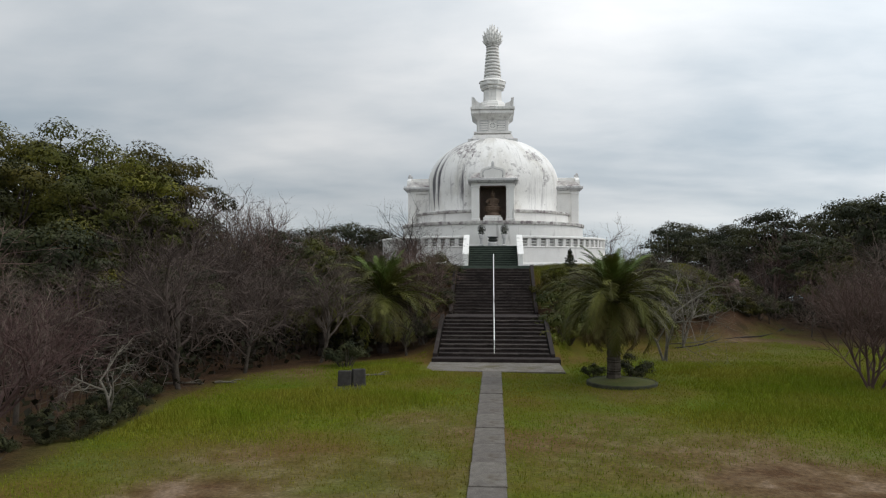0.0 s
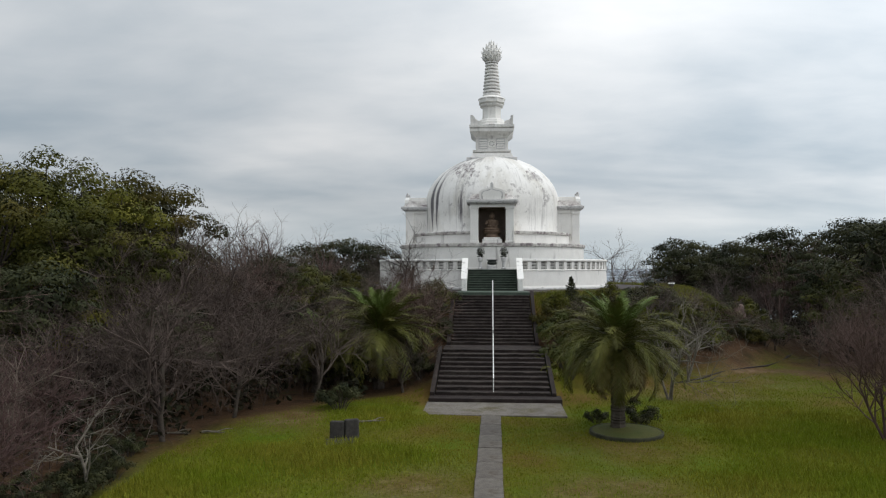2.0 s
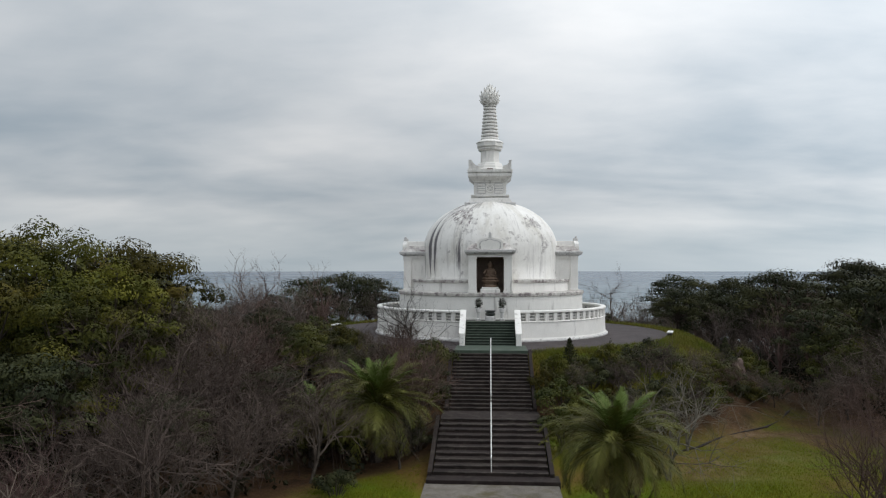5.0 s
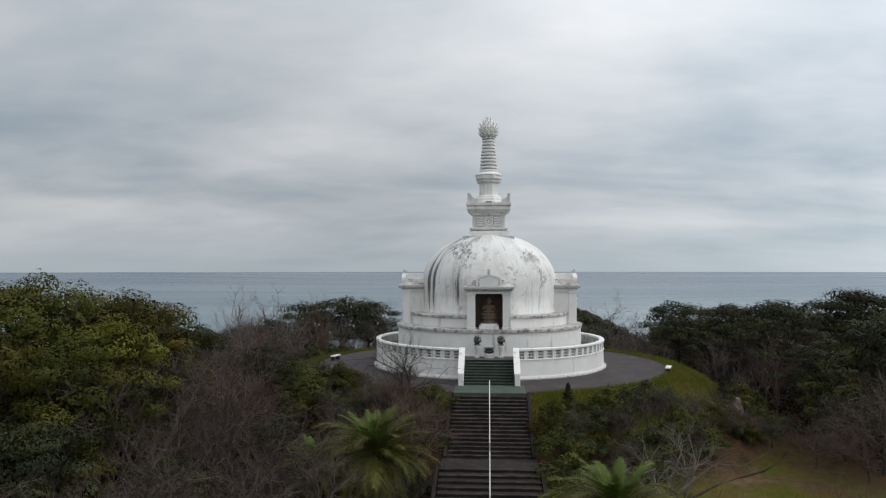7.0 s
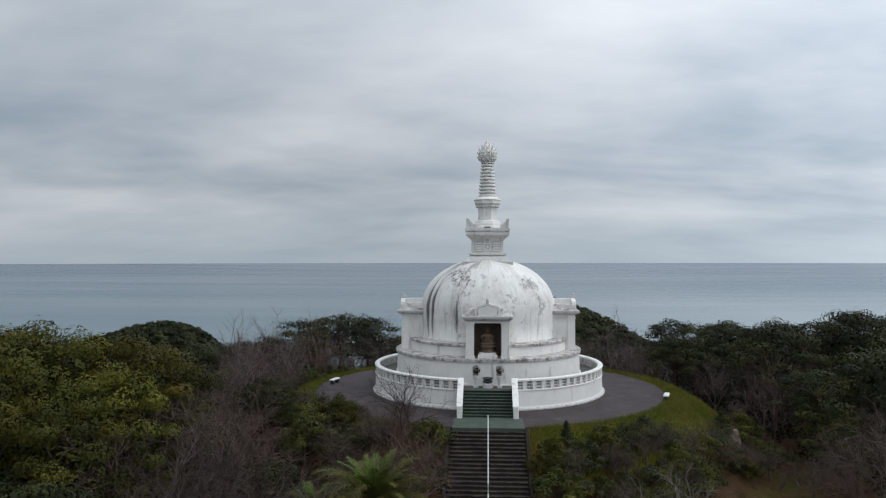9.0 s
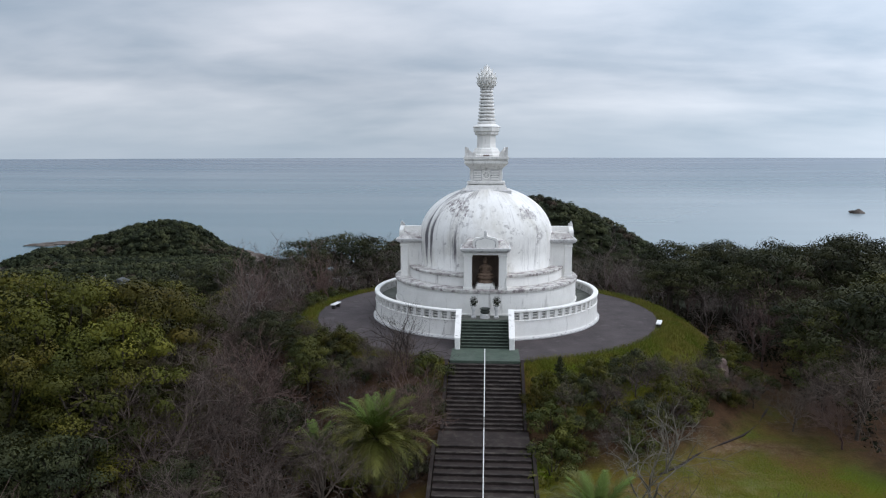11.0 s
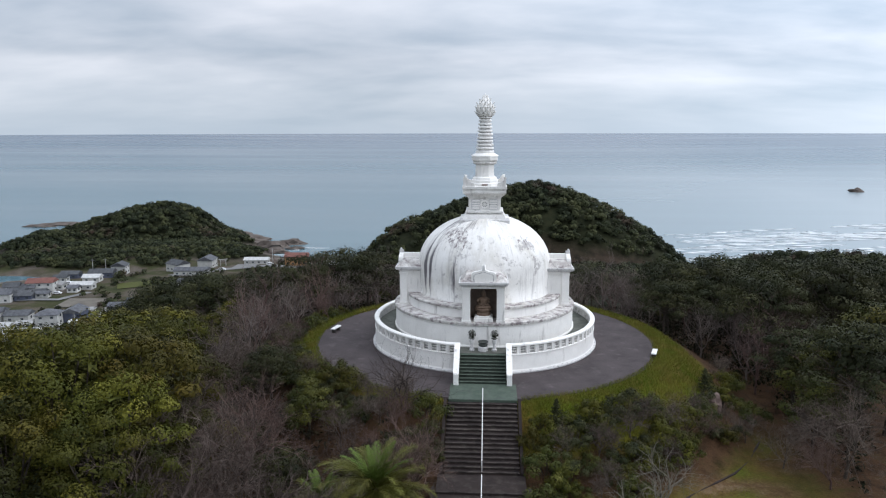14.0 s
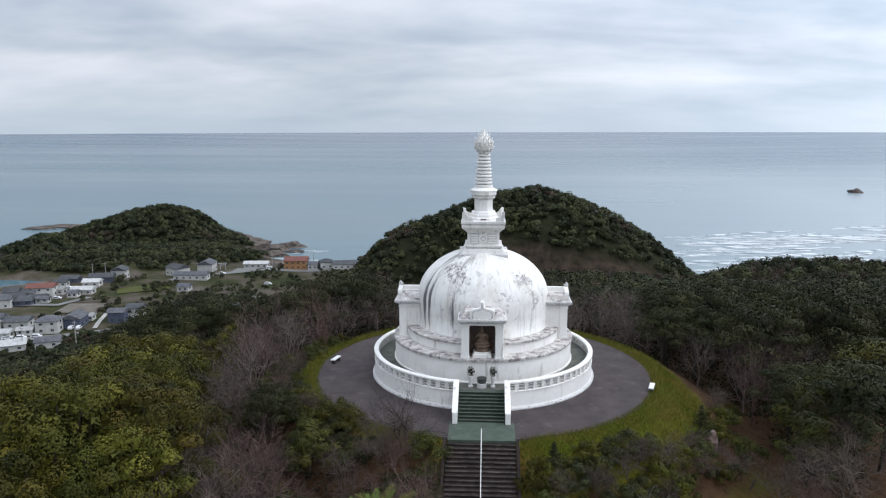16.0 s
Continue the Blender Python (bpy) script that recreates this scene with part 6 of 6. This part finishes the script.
strip("vegetable_field", ((-200, 300), (-176, 312)), 14.0, TURF, "dark green vegetable plot")
strip("road", ((-150, 356), (-150, 368)), 14.0, ROADGREY, "grey paved forecourt")


def torii(x, y):
    t = thing("torii_gate", pose(x, y, ground_height(x, y), 0, 0, 20), "small grey stone torii gate", "gate")
    for sx in (-1.6, 1.6):
        part("pillar", tube([Vector((sx, 0, -0.5)), Vector((sx * 0.94, 0, 4.0))], [0.24, 0.2], 10), POLE, t)
    part("top_beam", prism([(-2.6, 4.0), (2.6, 4.0), (2.8, 4.5), (0, 4.38), (-2.8, 4.5)], -0.25, 0.25), POLE, t)
    part("tie_beam", box(-2.0, 2.0, -0.12, 0.12, 3.1, 3.4, 0.02), POLE, t)


torii(-165, 364)


def car(x, y, turn):
    z = ground_height(x, y)
    c = thing("car", pose(x, y, z + 0.1, 0, 0, turn), "small white car parked in the village", "car", "village cars")
    part("body", prism([(-2.1, 0.3), (2.1, 0.3), (2.1, 0.85), (1.3, 0.95), (0.8, 1.5), (-1.5, 1.55), (-2.1, 1.0)], -0.8, 0.8), CARPAINT, c)
    part("window", prism([(-1.6, 1.0), (1.15, 1.0), (0.78, 1.42), (-1.4, 1.46)], -0.83, 0.83), GLASS, c)
    for wx in (-1.3, 1.3):
        for wy in (-0.75, 0.75):
            part("wheel", moved(lathe([(0.0, -0.1), (0.3, -0.1), (0.32, 0.0), (0.3, 0.1), (0.0, 0.1)], 12), pose(wx, wy, 0.32, 90)), TYRE, c)


for x, y, t in ((-188.7, 211.8, 12), (-181.3, 225.1, 100), (-178.1, 225.6, 105), (-160, 349, 5), (-123, 321, 0), (-136, 367, 15), (-199.3, 208.6, 30), (-194.0, 209.7, 20), (-230, 305, 0), (-222.6, 281.8, 10), (-220.5, 297.7, 60), (-215.2, 296.6, 70)):
    car(x, y, t)
for x, y in ((-184, 196), (-236, 340), (-137, 376), (-111, 380), (-143, 236), (-168, 206), (-228, 340)):
    z = ground_height(x, y)
    p = thing("utility_pole", pose(x, y, z), "grey concrete utility pole", "utility pole", "village poles")
    part("pole", tube([Vector((0, 0, -0.5)), Vector((0, 0, 9.5))], [0.2, 0.13], 8), POLE, p)
    part("crossarm", box(-1.0, 1.0, -0.06, 0.06, 8.6, 8.75), POLE, p)

# ---- surf, shore rocks, islet ----
sr = random.Random(44)
sv, sf = [], []
for row in range(10):
    y = 390 + row * 15 + sr.uniform(-4, 4)
    x = 126 + row * 2.5 + sr.uniform(-8, 12)
    while x < 440 + row * 12:
        ln = sr.uniform(60, 190)
        n = 26
        crest, wash = sr.uniform(0.6, 1.8), sr.choice((3.0, 8.0, 14.0, 22.0)) * (1.2 - 0.06 * row)
        lean = 0.36
        for i in range(n + 1):
            t = i / n
            thin = math.sin(math.pi * t) ** 0.6
            rag = max(0.15, 1 + 1.1 * noise.noise((x * 0.3 + ln * t * 0.35, row * 3.0, 1.0)))
            yy = y + 6 * noise.noise(((x + ln * t) * 0.02, row * 0.9, 0)) + lean * (x - 126 + ln * t)
            sv += [(x + ln * t, yy - (crest + wash) * thin * rag, SEA + 0.12), (x + ln * t, yy, SEA + 0.8), (x + ln * t, yy + crest * thin, SEA + 0.1)]
            if i:
                k = len(sv) - 6
                sf += [(k, k + 3, k + 4, k + 1), (k + 1, k + 4, k + 5, k + 2)]
        x += ln * sr.choice((0.75, 0.9, 1.1, 1.3))
for cx, cy in ((-348, 424), (-362, 438), (-330, 418), (-140, 440), (-132, 452), (-146, 424), (-404, 560), (-384, 512), (-120, 412), (-100, 410), (-80, 408)):
    for _ in range(3):
        x, y, ln = cx + sr.uniform(-8, 8), cy + sr.uniform(-4, 4), sr.uniform(5, 14)
        for i in range(6):
            t = i / 5
            wdt = 0.3 + sr.uniform(0.4, 1.2) * math.sin(math.pi * t)
            sv += [(x + ln * t, y - wdt, SEA + 0.05), (x + ln * t, y, SEA + 0.35), (x + ln * t, y + wdt, SEA + 0.05)]
            if i:
                k = len(sv) - 6
                sf += [(k, k + 3, k + 4, k + 1), (k + 1, k + 4, k + 5, k + 2)]
tagged(part("surf", (sv, sf), FOAM), "lines of white breaking surf off the beach", "surf", kind="stuff")


def rock(name, x, y, sx, sy, sz, seed, label, category, group=""):
    bm = bmesh.new()
    bmesh.ops.create_icosphere(bm, subdivisions=3, radius=1)
    for vert in bm.verts:
        q = 1 + 0.55 * noise.noise(vert.co * 1.3 + Vector((seed, 0, 0))) + 0.2 * noise.noise(vert.co * 4 + Vector((0, seed, 0)))
        vert.co = Vector((vert.co.x * sx, vert.co.y * sy, vert.co.z * sz)) * q
    me = bpy.data.meshes.new(name)
    bm.to_mesh(me)
    bm.free()
    me.materials.append(ROCK)
    ob = new(name, me)
    ob.matrix_basis = pose(x, y, SEA)
    return tagged(ob, label, category, group)


rock("islet", 512, 957, 9.5, 6, 5.5, 3.0, "dark rocky islet out at sea", "islet")
for i, (x, y, sx, sy, sz) in enumerate(((-343, 432, 13, 5, 2.5), (-372, 520, 18, 6, 2.5), (-398, 566, 20, 5, 2.2), (-160, 455, 12, 7, 5), (-152, 432, 9, 5, 3.5), (-142, 448, 6, 3, 2), (-150, 470, 10, 6, 4), (-168, 418, 13, 5, 3), (-198, 494, 20, 9, 5), (-186, 488, 12, 6, 3), (-208, 512, 14, 8, 5), (-183, 470, 12, 6, 3), (-391, 572, 16, 5, 2.5), (-408, 558, 14, 5, 2), (-345, 418, 12, 5, 2.5))):
    rock("shore_rock", x, y, sx, sy, sz, i * 2.1, "bare brown rock on the shore", "rock", "shore rocks")

# ---- grass blades on the near lawn and the bank ----
gr = random.Random(8)


def blades(n, pick, size, mat, label, tall=None):
    bv, bf = [], []
    while n:
        x, y = pick()
        if x is None:
            continue
        z = ground_height(x, y)
        h = size * gr.uniform(0.5, 1.3) * (tall(x, y) if tall else 1.0)
        a = gr.uniform(0, 6.28)
        dx, dy = math.cos(a) * 0.014, math.sin(a) * 0.014
        lx, ly = gr.uniform(-0.5, 0.5) * h, gr.uniform(-0.5, 0.5) * h
        k = len(bv)
        bv += [(x - dx, y - dy, z - 0.02), (x + dx, y + dy, z - 0.02), (x + lx, y + ly, z + h)]
        bf.append((k, k + 1, k + 2))
        n -= 1
    return tagged(part("grass", (bv, bf), mat), label, "grass", kind="stuff")


def on_lawn():
    x, y = gr.uniform(-16, 26), gr.uniform(-54, -14)
    if lawn_cover(x, y) < 0.5 + 0.3 * gr.random() or (abs(x + 0.15) < 0.5 and y < -34) or (abs(x) < 3.7 and y > -34.3) or dryness(x, y) > gr.random():
        return None, None
    return x, y


def on_rim():
    a, r = gr.uniform(0, 6.283), gr.uniform(15.95, 22.5)
    x, y = r * math.sin(a), -r * math.cos(a)
    if r > rim_reach(x, y) + gr.uniform(-0.9, 0.3):
        return None, None
    return (None, None) if abs(x) < 3.0 and y < 0 else (x, y)


def on_long():
    x, y = gr.uniform(-18, 22), gr.uniform(-50, -24)
    if lushness(x, y) < 0.12 + 0.95 * gr.random() or lawn_cover(x, y) < 0.6 or (abs(x) < 3.8 and y > -34.5) or abs(x + 0.15) < 0.55:
        return None, None
    return x, y


blades(170000, on_lawn, 0.075, GRASS, "tufts of short green and yellowing lawn grass")
blades(75000, on_long, 0.2, GRASS_LONG, "long bright green grass left standing on the lawn", lambda x, y: 0.35 + 0.75 * lushness(x, y))
blades(60000, on_rim, 0.3, GRASS_RIM, "yellow-green long grass round the terrace rim")


# ---- offerings before the niche ----
def vase(x):
    v = thing("flower_vase", pose(x, -9.3, INNER), "stone flower vase with dark green sprays", "vase", "altar vases")
    part("pedestal", lathe([(0.22, 0.0), (0.22, 0.12), (0.13, 0.18), (0.13, 0.62), (0.2, 0.7), (0.22, 0.95), (0.15, 0.98)], 20), GREYED, v)
    part("greenery", leaf_cloud(random.Random(int(x * 10)), Vector((0, 0, 1.4)), 0.34, 280, 0.07, 1.35), LEAF_DARK, v)


vase(-0.95)
vase(0.95)
burner = thing("incense_burner", pose(0, -9.3, INNER), "dark iron incense burner on a stone base", "incense burner")
part("bowl", lathe([(0.2, 0.36), (0.36, 0.42), (0.42, 0.54), (0.34, 0.62), (0.3, 0.68), (0.44, 0.74), (0.44, 0.8), (0.3, 0.77), (0.0, 0.74)], 28), IRON, burner)
part("base", lathe([(0.42, 0.0), (0.42, 0.3), (0.36, 0.36), (0.0, 0.38)], 24), GREYED, burner, "round grey stone base")

# drain kerb along the foot of the bank
kerb_line = [Vector(p) for p in ((11.2, -23.9, 0), (12.6, -22.8, 0), (14.8, -20.6, 0), (16.8, -19.0, 0), (18.6, -17.4, 0), (20.4, -15.2, 0), (21.8, -12.9, 0), (22.9, -11.0, 0))]
kv, kf = [], []
for i, p in enumerate(kerb_line):
    d = (kerb_line[min(i + 1, len(kerb_line) - 1)] - kerb_line[max(i - 1, 0)]).normalized()
    side, z = Vector((-d.y, d.x, 0)) * 0.08, ground_height(p.x, p.y)
    kv += [(*(p - side).xy, z - 0.2), (*(p - side).xy, z + 0.05), (*(p + side).xy, z + 0.05), (*(p + side).xy, z - 0.2)]
    if i:
        k = len(kv) - 8
        kf += [(k, k + 1, k + 5, k + 4), (k + 1, k + 2, k + 6, k + 5), (k + 2, k + 3, k + 7, k + 6)]
tagged(part("kerb", (kv, kf), STEP), "dark brown drain kerb along the foot of the bank", "kerb", kind="structure")

# stone block on the lawn
block = thing("stone_water_basin", pose(-5.95, -39.3, LAWN, 0, 0, 8), "dark weathered upright stones behind a lying slab", "stone block")
part("slab", moved(box(-0.7, 0.45, -1.2, 0.1, -0.08, 0.1, 0.03), pose(0, 0, 0, 4, 0, 6)), STONE, block)
part("block", moved(box(-0.55, 0.02, -0.16, 0.16, -0.1, 0.74, 0.04), pose(0, 0.15, 0, -6, 0, -8)), STONE, block)
part("block", moved(box(0.05, 0.6, -0.16, 0.16, -0.1, 0.8, 0.04), pose(0, 0.18, 0, -6, 0, 10)), STONE, block)


def conifer(x, y, tall, label):
    rng = random.Random(int(x * 7))
    c = thing("young_conifer", on_ground(x, y), label, "conifer")
    part("trunk", tube([Vector((0, 0, -0.2)), Vector((0, 0, tall))], [0.07, 0.015], 6), BARK, c)
    sprays, twist = [], rng.uniform(0, 6.28)
    for k in range(46):
        u = (k + rng.random()) / 46
        a, reach = twist + k * 2.4, tall * 0.36 * (1 - u) ** 0.8 * rng.uniform(0.7, 1.15)
        base = Vector((0, 0, tall * (0.1 + 0.88 * u)))
        tip = base + Vector((math.cos(a) * reach, math.sin(a) * reach, 0.12 - 0.1 * reach))
        sprays.append(merge([leaf_cloud(rng, base.lerp(tip, f), 0.07 + 0.14 * (1 - u), 14, 0.06, 0.6) for f in (0.35, 0.7, 1.0)]))
    part("crown", toned(mesh_of("crown", merge(sprays), LEAF_DARK), sprays, rng), None, c)


conifer(5.3, -18.9, 2.2, "young dark conifer on the grass bank")
conifer(18.6, -9.2, 2.1, "small dark conifer beside the terrace rim")
stone = rock("garden_rock", 18.7, -11.2, 0.7, 0.6, 1.0, 5.0, "upright pinkish-brown rock on the bank", "rock")
stone.matrix_basis = pose(18.7, -11.2, ground_height(18.7, -11.2) + 0.35)
stone.data.materials[0] = PINKROCK


def fallen_branch(x, y, turn, length, label):
    rng = random.Random(int(length * 100))
    pts = [Vector((length * i / 5, rng.uniform(-0.08, 0.08), 0.06 + rng.uniform(0, 0.05))) for i in range(6)]
    side = [pts[3], pts[3] + Vector((0.3, 0.25, 0.08)), pts[3] + Vector((0.5, 0.5, 0.03))]
    tagged(part("fallen_branch", merge([tube(pts, [0.05, 0.05, 0.045, 0.04, 0.03, 0.02], 6), tube(side, [0.03, 0.02, 0.01], 5)]), PALE_BARK, at=on_ground(x, y, 1.0, turn)), label, "branch", "fallen branches")


fallen_branch(-6.2, -36.4, 8, 1.5, "pale broken branch lying in the grass")
fallen_branch(-14.0, -39.0, 5, 1.6, "pale fallen branch on the leaf litter")
fallen_branch(-12.0, -38.6, -5, 1.0, "pale fallen branch on the leaf litter")
